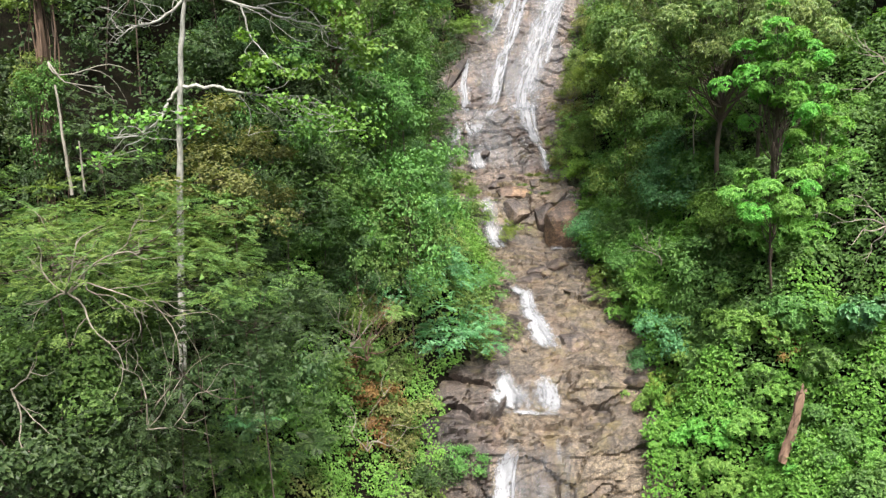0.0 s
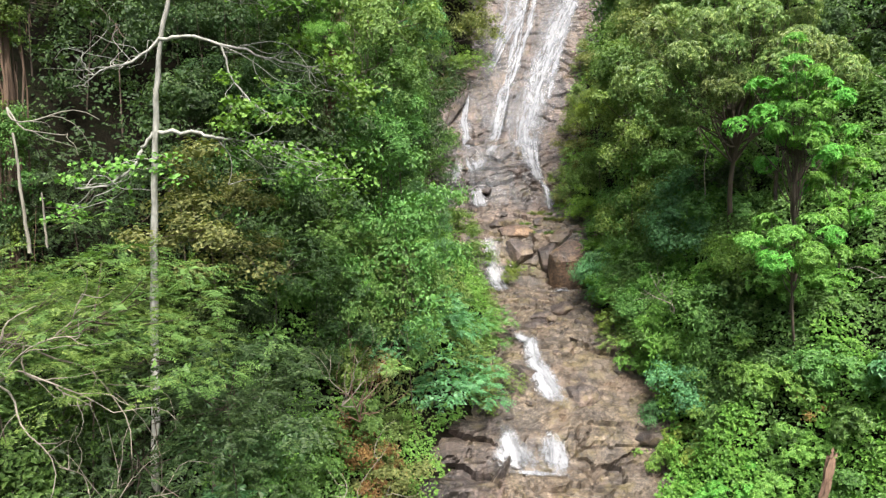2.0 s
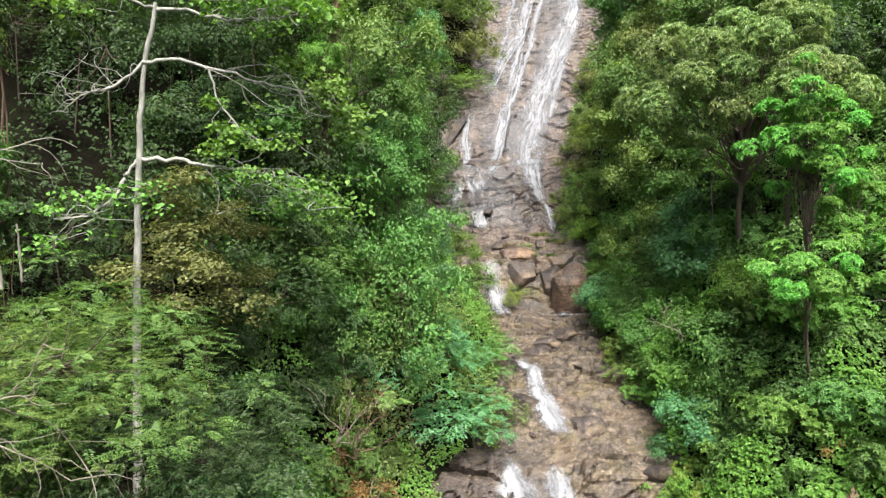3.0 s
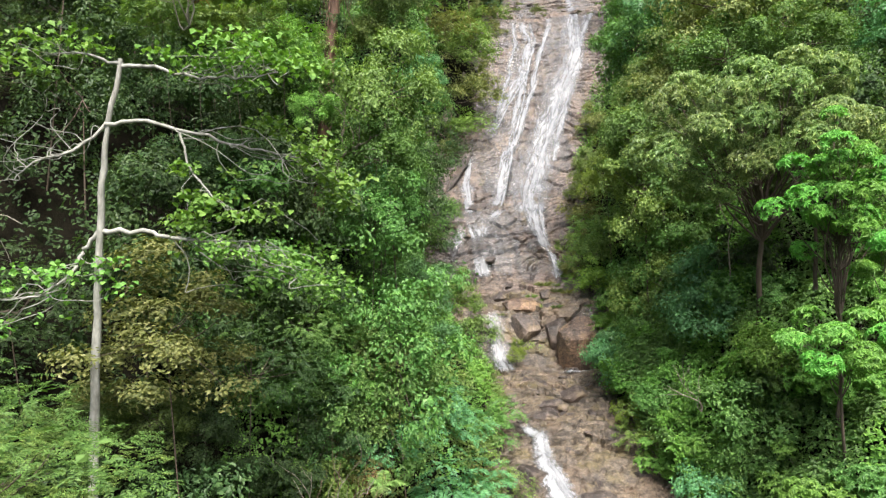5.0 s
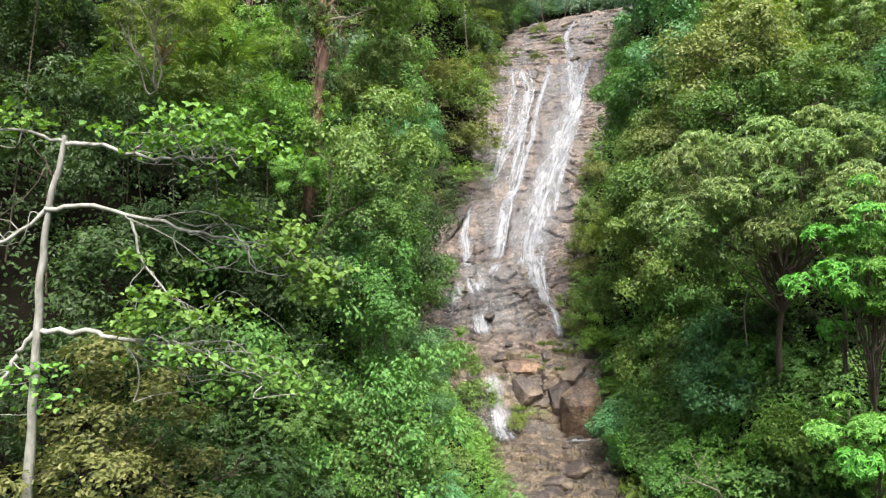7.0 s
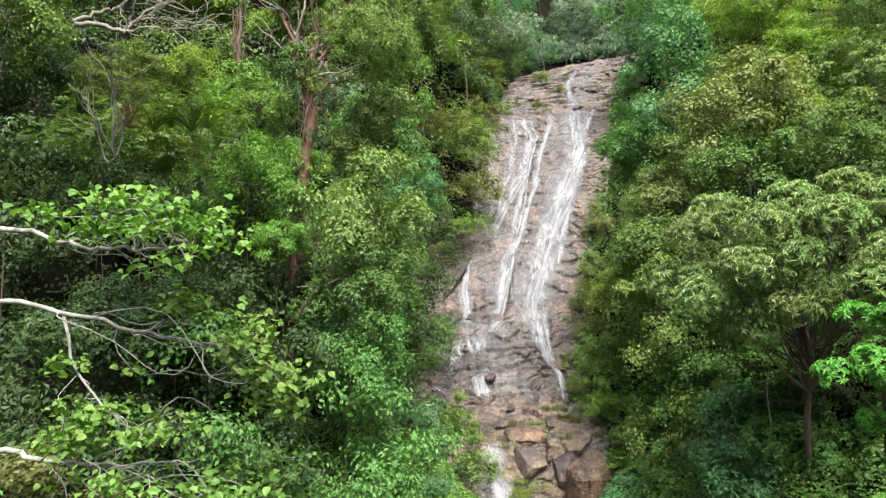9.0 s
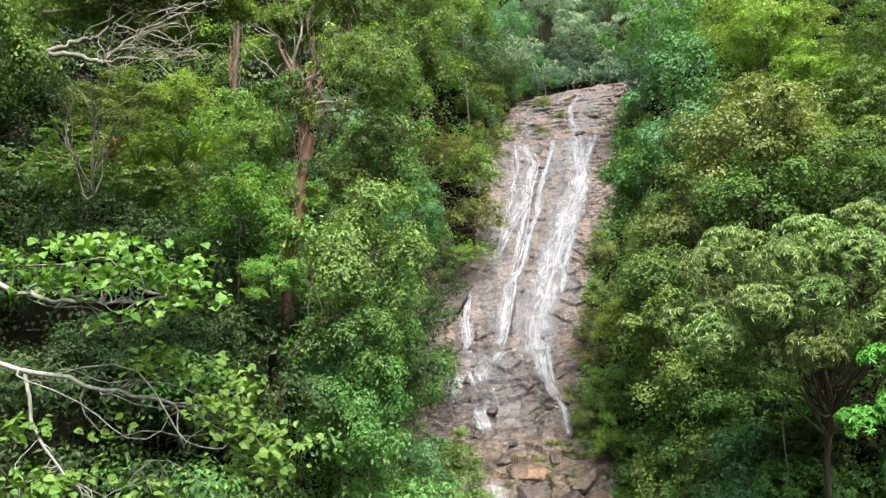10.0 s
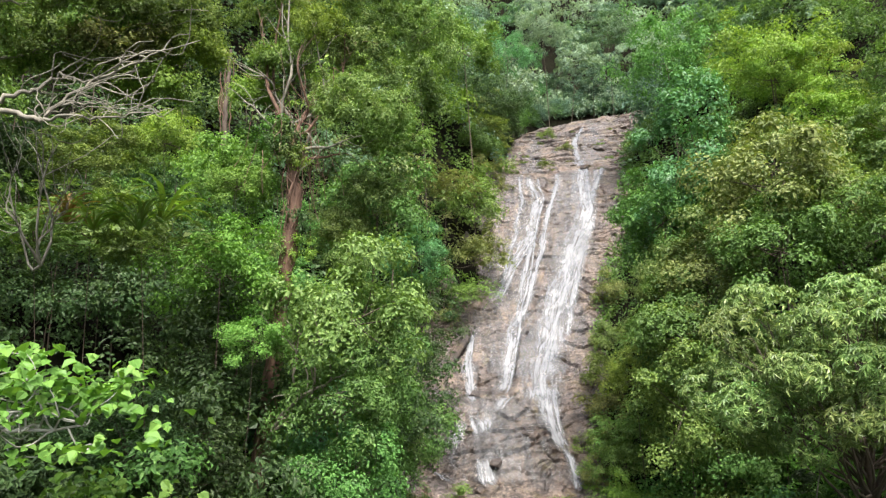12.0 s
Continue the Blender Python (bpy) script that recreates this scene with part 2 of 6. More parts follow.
def water_material(name, amount, contrast, core, rest, white, scales=((1.3, 0.22, 0.36), (4.5, 0.6, 0.36), (13.0, 2.2, 0.28))):
    """Falling water: white threads along the flow, clear between them."""
    m, n, l, b = material(name)
    uv = n.new("ShaderNodeUVMap")
    total = None
    for sx, sy, weight in scales:
        mp = n.new("ShaderNodeMapping")
        mp.inputs["Scale"].default_value = (sx, sy, 1)
        l.new(uv.outputs[0], mp.inputs[0])
        t = n.new("ShaderNodeTexNoise")
        t.inputs["Scale"].default_value, t.inputs["Detail"].default_value, t.inputs["Roughness"].default_value = 1.0, 4, 0.68
        t.inputs["Distortion"].default_value = 0.9
        l.new(mp.outputs[0], t.inputs["Vector"])
        f = math_node(n, l, 'MULTIPLY', t.outputs["Fac"], weight)
        total = f if total is None else math_node(n, l, 'ADD', total, f)
    at = n.new("ShaderNodeAttribute")
    at.attribute_name = "edge"
    f = math_node(n, l, 'ADD', math_node(n, l, 'ADD', math_node(n, l, 'MULTIPLY', total, contrast), rest - contrast / 2), math_node(n, l, 'MULTIPLY', at.outputs["Fac"], core))
    r = ramp(n, [(0.0, (0, 0, 0)), (1.0, (1, 1, 1))])
    l.new(f, r.inputs[0])
    a = math_node(n, l, 'MULTIPLY', r.outputs[0], amount)
    b.inputs["Base Color"].default_value = (white, white * 1.03, white * 1.09, 1)
    b.inputs["Roughness"].default_value = 0.5
    tr = n.new("ShaderNodeBsdfTransparent")
    mx = n.new("ShaderNodeMixShader")
    l.new(a, mx.inputs[0])
    l.new(tr.outputs[0], mx.inputs[1])
    l.new(b.outputs[0], mx.inputs[2])
    l.new(mx.outputs[0], n["Material Output"].inputs[0])
    return m


WATER = water_material("white_water", 0.9, 6.0, 1.45, -0.60, 0.195)
FROTH = water_material("frothing_water", 0.95, 6.0, 1.6, -0.38, 0.235, ((1.6, 0.7, 0.34), (5.0, 2.4, 0.36), (14.0, 7.0, 0.30)))
VEIL = water_material("water_veil", 0.5, 5.0, 0.75, -0.32, 0.18)


# ---- mesh helpers ----
def mesh_from(name, verts, faces, smooth=False):
    """A mesh from an array of points and an array of triangles or quads."""
    verts, faces = np.asarray(verts, np.float32), np.asarray(faces, np.int32)
    me = bpy.data.meshes.new(name)
    k = faces.shape[1]
    me.vertices.add(len(verts))
    me.vertices.foreach_set("co", verts.ravel())
    me.loops.add(faces.size)
    me.loops.foreach_set("vertex_index", faces.ravel())
    me.polygons.add(len(faces))
    me.polygons.foreach_set("loop_start", np.arange(0, faces.size, k, dtype=np.int32))
    me.polygons.foreach_set("use_smooth", np.full(len(faces), smooth))
    me.update(calc_edges=True)
    me.validate()
    return me


def part(name, me, mat, parent, label=""):
    ob = new(name, me)
    if not me.materials:
        me.materials.append(mat)
    if parent:
        ob.parent = parent
    return tagged(ob, label)


def hash2(i, j, k):
    """A repeatable random number between 0 and 1 for each pair of whole numbers."""
    h = np.sin(i * 127.1 + j * 311.7 + k * 74.7) * 43758.5453
    return h - np.floor(h)


def smooth_noise(x, y, k):
    i, j = np.floor(x), np.floor(y)
    f, g = x - i, y - j
    f, g = f * f * (3 - 2 * f), g * g * (3 - 2 * g)
    a = hash2(i, j, k) * (1 - f) + hash2(i + 1, j, k) * f
    b = hash2(i, j + 1, k) * (1 - f) + hash2(i + 1, j + 1, k) * f
    return a * (1 - g) + b * g - 0.5


def rough_noise(x, y, k, octaves=4):
    return sum(smooth_noise(x * 2 ** o, y * 2 ** o, k + o) / 2 ** o for o in range(octaves))


def facets(x, y, k):
    """Broken blocks: each cell has its own height and tilt. Returns the height and the distance to the joint."""
    i, j = np.floor(x), np.floor(y)
    best, second, height = np.full(x.shape, 9.0), np.full(x.shape, 9.0), np.zeros(x.shape)
    for di in (-1, 0, 1):
        for dj in (-1, 0, 1):
            a, b = i + di, j + dj
            dx, dy = x - a - hash2(a, b, k), y - b - hash2(a, b, k + 1)
            d = np.sqrt(dx * dx + dy * dy)
            h = hash2(a, b, k + 2) - 0.5 + (hash2(a, b, k + 3) - 0.5) * dx + (hash2(a, b, k + 4) - 0.5) * dy
            near = d < best
            second = np.where(near, best, np.minimum(second, d))
            height = np.where(near, h, height)
            best = np.where(near, d, best)
    return height, second - best


# ---- the lie of the land ----
STREAM_Y = [-60, 10, 25, 31, 33.2, 34.8, 36.7, 37.2, 39.2, 45, 52, 57.3, 59.6, 65.8, 68.5, 72, 76.5, 80, 98, 130, 175, 260, 420]
STREAM_Z = [-26, -13.5, -9.5, -7.8, -4.6, -1.2, -0.8, 0.7, 1.8, 4.3, 5.2, 5.6, 9.4, 10.9, 12.2, 16.6, 19.8, 23.4, 42.6, 60, 72, 150, 290]
BANK_Y = [20, 33.6, 34.7, 37, 38.6, 42.4, 49, 53.6, 58, 64, 67.5, 76.5, 79, 84.4, 89.6, 98.8, 118, 135, 160, 300]
BANK_L = [-1, 0, -0.3, -0.4, 2.4, 3, 3.6, 3.3, 1.5, -0.8, -2.5, -2.3, -1.5, 3.2, 5, 7.7, 9, 13, 20, 60]
BANK_R = [10, 9.5, 10.5, 11.4, 10.4, 10.4, 9.3, 9.8, 10.8, 11.1, 10.6, 12.3, 13.1, 15.2, 17.7, 21, 27.5, 34, 40, 80]


def stream_height(y):
    return np.interp(y, STREAM_Y, STREAM_Z)


def ground_height(x, y):
    """The forest floor: steep banks on both sides of the chute, easing into slopes."""
    x, y = np.asarray(x, float), np.asarray(y, float)
    left, right = np.interp(y, BANK_Y, BANK_L) - x, x - np.interp(y, BANK_Y, BANK_R)
    steep = np.interp(y, [38, 48], [1.55, 1.2])
    up_l = steep * np.clip(left - 1.0, 0, 9.5) + 0.75 * np.clip(left - 10.5, 0, 500)
    up_r = 1.15 * np.clip(right - 1.0, 0, 5) + 1.3 * np.clip(right - 6, 0, 12) + 0.65 * np.clip(right - 18, 0, 500)
    inside = np.clip(np.minimum(-left, -right), 0, 3)
    tilt = 0.19 * (x - 20) * np.clip((y - 100) / 30, 0, 1) * (left < 0) * (right < 0)
    return stream_height(y) + up_l + up_r - 0.5 * inside - 0.6 * np.clip(1.6 - np.maximum(left, right), 0, 1) + tilt + 1.2 * rough_noise(x / 7, y / 7, 3) * np.clip((left > 0) + (right > 0), 0, 1) - 0.3


PROFILE_Y = np.arange(26.0, 136.0, 0.05)
PROFILE_Z = np.convolve(np.pad(stream_height(PROFILE_Y), 12, "edge"), np.hanning(27)[1:-1] / np.hanning(27).sum(), "valid")
PROFILE_S = np.concatenate([[0], np.cumsum(np.hypot(np.diff(PROFILE_Y), np.diff(PROFILE_Z)))])


def rock_surface(x, s):
    """Points of the bare rock for x across and s along the bed, with the outward direction in the y-z plane."""
    y, z = np.interp(s, PROFILE_S, PROFILE_Y), np.interp(s, PROFILE_S, PROFILE_Z)
    ty, tz = np.interp(s + 0.8, PROFILE_S, PROFILE_Y) - np.interp(s - 0.8, PROFILE_S, PROFILE_Y), np.interp(s + 0.8, PROFILE_S, PROFILE_Z) - np.interp(s - 0.8, PROFILE_S, PROFILE_Z)
    size = np.hypot(ty, tz) + 1e-6
    ny, nz = -tz / size, ty / size
    face = np.clip((y - 74) / 4, 0, 1) * np.clip((112 - y) / 10, 0, 1)
    warp = rough_noise(x / 3.5, s / 3.5, 41)
    a, ea = facets((x + 0.35 * s) / 4.2 + warp * 0.9, (s - 0.25 * x) / 2.6 + warp * 1.1, 11)
    b, eb = facets((x - 0.2 * s) / 1.3 + warp * 1.6, (s + 0.1 * x) / 0.8 + warp * 1.6, 21)
    step = (s + 0.28 * x) / 2.4 + 1.3 * rough_noise(x / 4, s / 5, 71, 3)
    ledge = (step - np.floor(step)) ** 4 * np.clip(0.5 + 2.2 * rough_noise(x / 5, s / 4, 75, 2), 0, 1)
    fine_step = (s - 0.15 * x) / 0.85 + 1.5 * rough_noise(x / 2.5, s / 2, 77, 3)
    ribs = (fine_step - np.floor(fine_step)) ** 4
    d = a * (0.34 - 0.12 * face) + b * 0.16 + 0.10 * rough_noise(x / 0.55, s / 0.45, 65, 3) - 0.6 * (1 - 0.4 * face) * ledge - 0.16 * ribs * np.clip(0.5 + 2.5 * rough_noise(x / 3, s / 3, 79, 2), 0, 1) + 0.5 * rough_noise(x / 2.6, s / 3.4, 61, 5) + 0.15
    d += 1.1 * np.exp(-((x - 5.2) / 3.4) ** 4 - ((y - 69.2) / 1.5) ** 4)
    d -= 0.16 * (1 - 0.4 * face) * (ea < 0.035) * (warp > 0.0)
    tilt = 0.19 * (x - 20) * np.clip((y - 100) / 30, 0, 1)
    return np.stack([x, y + ny * d, z + nz * d + tilt], -1), np.stack([np.zeros_like(ny), ny, nz], -1), d


def build_ground():
    gx = np.concatenate([np.arange(-420, -60, 12), np.arange(-60, 70, 1.5), np.arange(70, 430, 12)])
    gy = np.concatenate([np.arange(-260, 0, 12), np.arange(0, 150, 1.5), np.arange(150, 520, 8)])
    X, Y = np.meshgrid(gx, gy)
    Z = ground_height(X, Y)
    n, m = X.shape
    idx = np.arange(n * m).reshape(n, m)
    quads = np.stack([idx[:-1, :-1], idx[:-1, 1:], idx[1:, 1:], idx[1:, :-1]], -1).reshape(-1, 4)
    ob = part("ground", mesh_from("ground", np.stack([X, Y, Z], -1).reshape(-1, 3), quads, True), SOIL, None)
    tagged(ob, "forest floor with leaf litter, painted shade-dark, on steep valley slopes", "ground", kind="structure")


def build_rock():
    s = np.arange(0.5, PROFILE_S[-1] - 0.5, 0.13)
    y = np.interp(s, PROFILE_S, PROFILE_Y)
    u = np.linspace(0, 1, 130)
    left, right = np.interp(y, BANK_Y, BANK_L) - 3.2, np.interp(y, BANK_Y, BANK_R) + 3.2
    X = left[:, None] + (right - left)[:, None] * u[None]
    S = np.repeat(s[:, None], len(u), 1)
    V, N, _ = rock_surface(X, S)
    rim = np.clip(np.minimum(u, 1 - u) * (right - left)[:, None] / 2.2, 0, 1)
    V = V + N * ((1 - rim) ** 2 * 1.3)[..., None]
    n, m = X.shape
    idx = np.arange(n * m).reshape(n, m)
    quads = np.stack([idx[:-1, :-1], idx[:-1, 1:], idx[1:, 1:], idx[1:, :-1]], -1).reshape(-1, 4)
    ob = part("rock_face", mesh_from("rock_face", V.reshape(-1, 3), quads, False), ROCK, None)
    ob.data.materials.append(ROCK_BED)
    ob.data.materials.append(ROCK_DARK)
    row = np.repeat((y[:-1] < 63).astype(np.int32)[:, None], m - 1, 1)
    foot_y = V[:-1, :-1, 1] + 1.6 * rough_noise(X[:-1, :-1] / 2, S[:-1, :-1] / 2, 131)
    row[(foot_y > 66.2) & (foot_y < 71.4) & (X[:-1, :-1] < 10.2 + rough_noise(S[:-1, :-1] / 2, X[:-1, :-1], 132))] = 2
    brown = X[:-1, :-1] + 1.2 * rough_noise(X[:-1, :-1], S[:-1, :-1], 133)
    row[(V[:-1, :-1, 1] < 38.6) & (brown < 2.3)] = 2
    ob.data.polygons.foreach_set("material_index", row.ravel())
    tagged(ob, "wet grey and tan granite chute with cracks, ledges and moss", "rock face", kind="structure")


build_ground()
build_rock()


# ---- falling water ----
def waterfall(label, *points, mat=None, lift=0.16, name="waterfall", thing=None):
    """A sheet of water down the rock through points (x, y, width)."""
    pts = np.array(points, float)
    s = np.interp(pts[:, 1], PROFILE_Y, PROFILE_S)
    order = np.argsort(s)
    s, x, w = s[order], pts[order, 0], pts[order, 2]
    rows = np.arange(s[0], s[-1] + 0.01, 0.2)
    cx, cw = np.interp(rows, s, x), np.interp(rows, s, w)
    bend = np.hanning(11)[1:-1] / np.hanning(11).sum()
    cx, cw = (np.convolve(np.pad(c, 4, "reflect", reflect_type="odd"), bend, "valid") if len(rows) > 9 else c for c in (cx, cw))
    cx = cx + 0.3 * rough_noise(rows / 3.0, rows * 0 + x[0], 7) * np.minimum(cw, 1)
    cw = cw * (1.55 + 0.5 * rough_noise(rows / 2.4, rows * 0 + x[0] * 3, 8))
    cols = np.linspace(-0.5, 0.5, 15)
    X = cx[:, None] + cw[:, None] * cols[None]
    S = np.repeat(rows[:, None], 15, 1)
    V, N, depth = rock_surface(X, S)
    up = np.maximum(depth, np.maximum(np.roll(depth, 1, 0), np.roll(depth, -1, 0)))
    up[0], up[-1] = depth[0], depth[-1]
    soft_depth = np.maximum(up, depth)
    for _ in range(3):
        soft_depth[1:-1] = (soft_depth[:-2] + 2 * soft_depth[1:-1] + soft_depth[2:]) / 4
    soft_depth = np.maximum(soft_depth, depth)
    V = V + N * (soft_depth - depth + lift)[..., None]
    n, m = X.shape
    idx = np.arange(n * m).reshape(n, m)
    quads = np.stack([idx[:-1, :-1], idx[:-1, 1:], idx[1:, 1:], idx[1:, :-1]], -1).reshape(-1, 4)
    me = mesh_from(name, V.reshape(-1, 3), quads, True)
    uv = me.uv_layers.new(name="flow")
    flow = np.stack([cw[:, None] * cols[None] + 3.7 * x[0] + 0 * X, S], -1).reshape(-1, 2)[quads.ravel()]
    uv.data.foreach_set("uv", flow.astype(np.float32).ravel())
    ends = np.minimum(rows - rows[0], rows[-1] - rows)
    edge = (1 - (2 * np.abs(cols)) ** 1.5)[None] * np.clip(ends / min(1.4, 0.4 * (rows[-1] - rows[0]) + 0.01), 0, 1)[:, None]
    at = me.attributes.new("edge", 'FLOAT', 'POINT')
    at.data.foreach_set("value", edge.astype(np.float32).ravel())
    ob = part(name, me, mat or WATER, thing)
    if not thing:
        tagged(ob, label, "waterfall")
    return ob


def waterfall_group(label, *strands):
    base = new("waterfall")
    tagged(base, label, "waterfall")
    base.location = (0, 0, 0)
    for number, (mat, lift, pts) in enumerate(strands):
        waterfall("", *pts, mat=mat, lift=lift, name="water_strand", thing=base)
        if mat is not VEIL and max(w for _, _, w in pts) > 0.95:
            rng = random.Random(number * 7 + int(pts[0][1]))
            side, part_w = rng.uniform(-0.6, 0.6), rng.uniform(0.18, 0.4)
            thread = [(x + w * (side + rng.uniform(-0.15, 0.15)), y, max(0.22, w * part_w)) for x, y, w in pts]
            waterfall("", *thread, mat=WATER, lift=lift + 0.03, name="water_strand", thing=base)
    return base


waterfall_group(
    "tall white waterfall sliding down a granite face in several strands",
    (WATER, 0.18, [(16.4, 101.2, 2.2), (15.2, 92.2, 2.6), (13.0, 87.7, 2.8), (10.7, 82.8, 2.9), (9.2, 78.6, 3.4), (7.6, 74.2, 3.2), (7.7, 72.0, 2.2)]),
    (WATER, 0.12, [(9.6, 98.0, 1.5), (10.0, 94.2, 1.2), (8.7, 89.9, 1.5), (6.1, 85.7, 1.3), (4.2, 82.0, 0.9)]),
    (WATER, 0.12, [(9.2, 91.0, 0.6), (7.7, 85.6, 1.0), (6.3, 81.1, 0.9), (5.9, 79.5, 1.1), (4.3, 73.4, 1.3), (3.9, 72.6, 1.2)]),
    (WATER, 0.12, [(13.4, 99.0, 1.0), (11.6, 94.1, 0.7), (9.8, 88.2, 0.8), (7.5, 82.1, 0.8), (6.0, 79.7, 0.9)]),
    (WATER, 0.12, [(19.7, 101.6, 0.9), (16.9, 95.4, 0.8), (15.6, 92.4, 0.9)]),
    (VEIL, 0.10, [(12.4, 89.6, 1.6), (10.5, 83.2, 1.8), (7.7, 78.9, 1.6), (6.2, 75.2, 1.4)]),
    (WATER, 0.10, [(8.3, 98.4, 0.4), (8.2, 94.0, 0.5), (6.5, 88.0, 0.6), (4.8, 83.0, 0.5)]),
    (WATER, 0.10, [(18.2, 100.5, 0.6), (15.9, 93.0, 0.6), (14.6, 89.0, 0.8), (12.2, 83.5, 0.8), (10.6, 78.5, 0.7)]),
    (WATER, 0.12, [(2.2, 80.3, 0.4), (1.6, 76.2, 1.1), (1.9, 72.9, 1.1), (2.1, 71.6, 0.9)]),
    (VEIL, 0.08, [(8.0, 99.0, 3.0), (7.5, 92, 4.5), (5.8, 86, 5.5), (5.0, 80, 7.0), (5.0, 74.5, 8.0)]),
    (VEIL, 0.08, [(15.5, 100.0, 6.0), (13.5, 92, 5.5), (11.5, 85, 5.0), (9.0, 77, 6.0)]))
waterfall_group(
    "white water spilling over dark boulders below the main fall",
    (WATER, 0.15, [(7.9, 74.6, 2.6), (7.8, 72.3, 2.0), (8.1, 70.7, 1.3), (8.5, 69.4, 1.0), (9.3, 68.8, 0.9)]),
    (WATER, 0.12, [(8.6, 69.8, 0.8), (9.5, 68.7, 1.1), (9.4, 66.9, 0.9), (9.3, 65.4, 1.0)]),
    (WATER, 0.12, [(2.5, 71.6, 2.0), (2.7, 69.6, 1.8)]),
    (WATER, 0.12, [(0.9, 71.3, 1.4), (0.4, 69.3, 1.4)]),
    (WATER, 0.10, [(2.4, 69.1, 1.4), (3.2, 66.0, 1.6)]),
    (WATER, 0.10, [(-2.0, 68.6, 0.9), (0.4, 66.7, 1.1)]),
    (WATER, 0.10, [(5.6, 73.7, 1.1), (3.3, 71.2, 1.1)]),
    (VEIL, 0.08, [(3.0, 74.0, 8.0), (3.5, 70, 8.0), (4.0, 66, 8.0)]))
waterfall_group(
    "thin sheets of water on the rock slope above the lip",
    (WATER, 0.08, [(21.5, 126, 0.7), (18.2, 116, 0.9), (17.5, 110.1, 0.9), (16.7, 101.4, 1.5)]),
    (VEIL, 0.08, [(24, 128, 3.0), (20, 112, 4.0), (17, 102, 5.0)]),
    (VEIL, 0.08, [(14, 124, 2.0), (11, 108, 2.5), (9.5, 98, 3.0)]))
waterfall_group(
    "small white cascade between mossy boulders",
    (WATER, 0.25, [(3.4, 60.2, 1.6), (3.3, 58.7, 1.4), (3.6, 57.9, 1.4), (4.0, 54.2, 1.9)]),
    (WATER, 0.2, [(-0.4, 59.2, 0.5), (-0.2, 58.2, 0.7), (-0.1, 57.0, 0.7)]),
    (WATER, 1.15, [(10.4, 59.6, 0.9), (10.6, 58.5, 0.6), (10.1, 55.5, 0.5)]),
    (VEIL, 0.15, [(3.2, 60.0, 3.2), (3.2, 58.2, 3.2), (4.0, 55.4, 3.4)]),
    (VEIL, 1.1, [(10.0, 59.8, 1.3), (9.2, 58.1, 0.8), (8.6, 55.5, 0.9)]),
    (FROTH, 0.08, [(9.3, 55.8, 1.8), (8.9, 54.8, 2.2)]))
waterfall_group(
    "narrow white cascade in a worn rock channel",
    (FROTH, 0.10, [(4.1, 46.2, 0.7), (4.8, 44.2, 0.8)]),
    (FROTH, 0.10, [(5.4, 46.0, 0.4), (4.9, 44.5, 0.8), (5.0, 42.4, 0.8), (5.5, 40.6, 1.2), (6.2, 38.8, 1.0)]))
waterfall_group(
    "low white fall into a small rock pool",
    (FROTH, 0.15, [(2.8, 38.5, 0.6), (3.1, 37.3, 0.9), (3.4, 36.9, 1.6), (3.7, 36.0, 2.3)]),
    (FROTH, 0.12, [(5.3, 37.8, 0.8), (5.4, 36.9, 1.2), (5.5, 36.1, 1.6)]),
    (FROTH, 0.09, [(4.5, 36.6, 3.2), (4.4, 36.0, 3.0)]),
    (VEIL, 0.10, [(4.3, 37.4, 2.2), (4.3, 36.7, 2.2)]),
    (FROTH, 0.10, [(3.2, 34.7, 0.7), (2.8, 34.0, 0.9), (2.5, 32.4, 1.1)]),
    (VEIL, 0.08, [(4.2, 35.0, 3.5), (4.2, 32.4, 4.5)]))


# ---- plants: building blocks ----
def unit(v):
    return v / (np.linalg.norm(v, axis=-1, keepdims=True) + 1e-9)


def leaves(rng, base, way, normal, length, width, shape="leaf"):
    """Folded leaves at base points: two triangles each, or a broad heart of four."""
    side = unit(np.cross(way, normal))
    normal = np.cross(side, way)
    L, W = length[:, None], width[:, None]
    if shape == "heart":
        pts = [base, base + way * L * 0.12 + side * W * 0.42 + normal * W * 0.05, base + way * L * 0.55 + side * W * 0.48 + normal * W * 0.10,
               base + way * L - normal * L * 0.18, base + way * L * 0.55 - side * W * 0.48 + normal * W * 0.10, base + way * L * 0.12 - side * W * 0.42 + normal * W * 0.05]
        tri = [[0, 1, 2], [0, 2, 3], [0, 3, 4], [0, 4, 5]]
    else:
        mid = base + way * L * 0.45
        pts = [base, mid + side * W * 0.5 + normal * W * 0.18, base + way * L - normal * L * 0.14, mid - side * W * 0.5 + normal * W * 0.18]
        tri = [[0, 1, 2], [0, 2, 3]]
    n, k = len(base), len(pts)
    verts = np.stack(pts, 1).reshape(-1, 3)
    faces = (np.arange(n)[:, None, None] * k + np.array(tri)[None]).reshape(-1, 3)
    return verts, faces


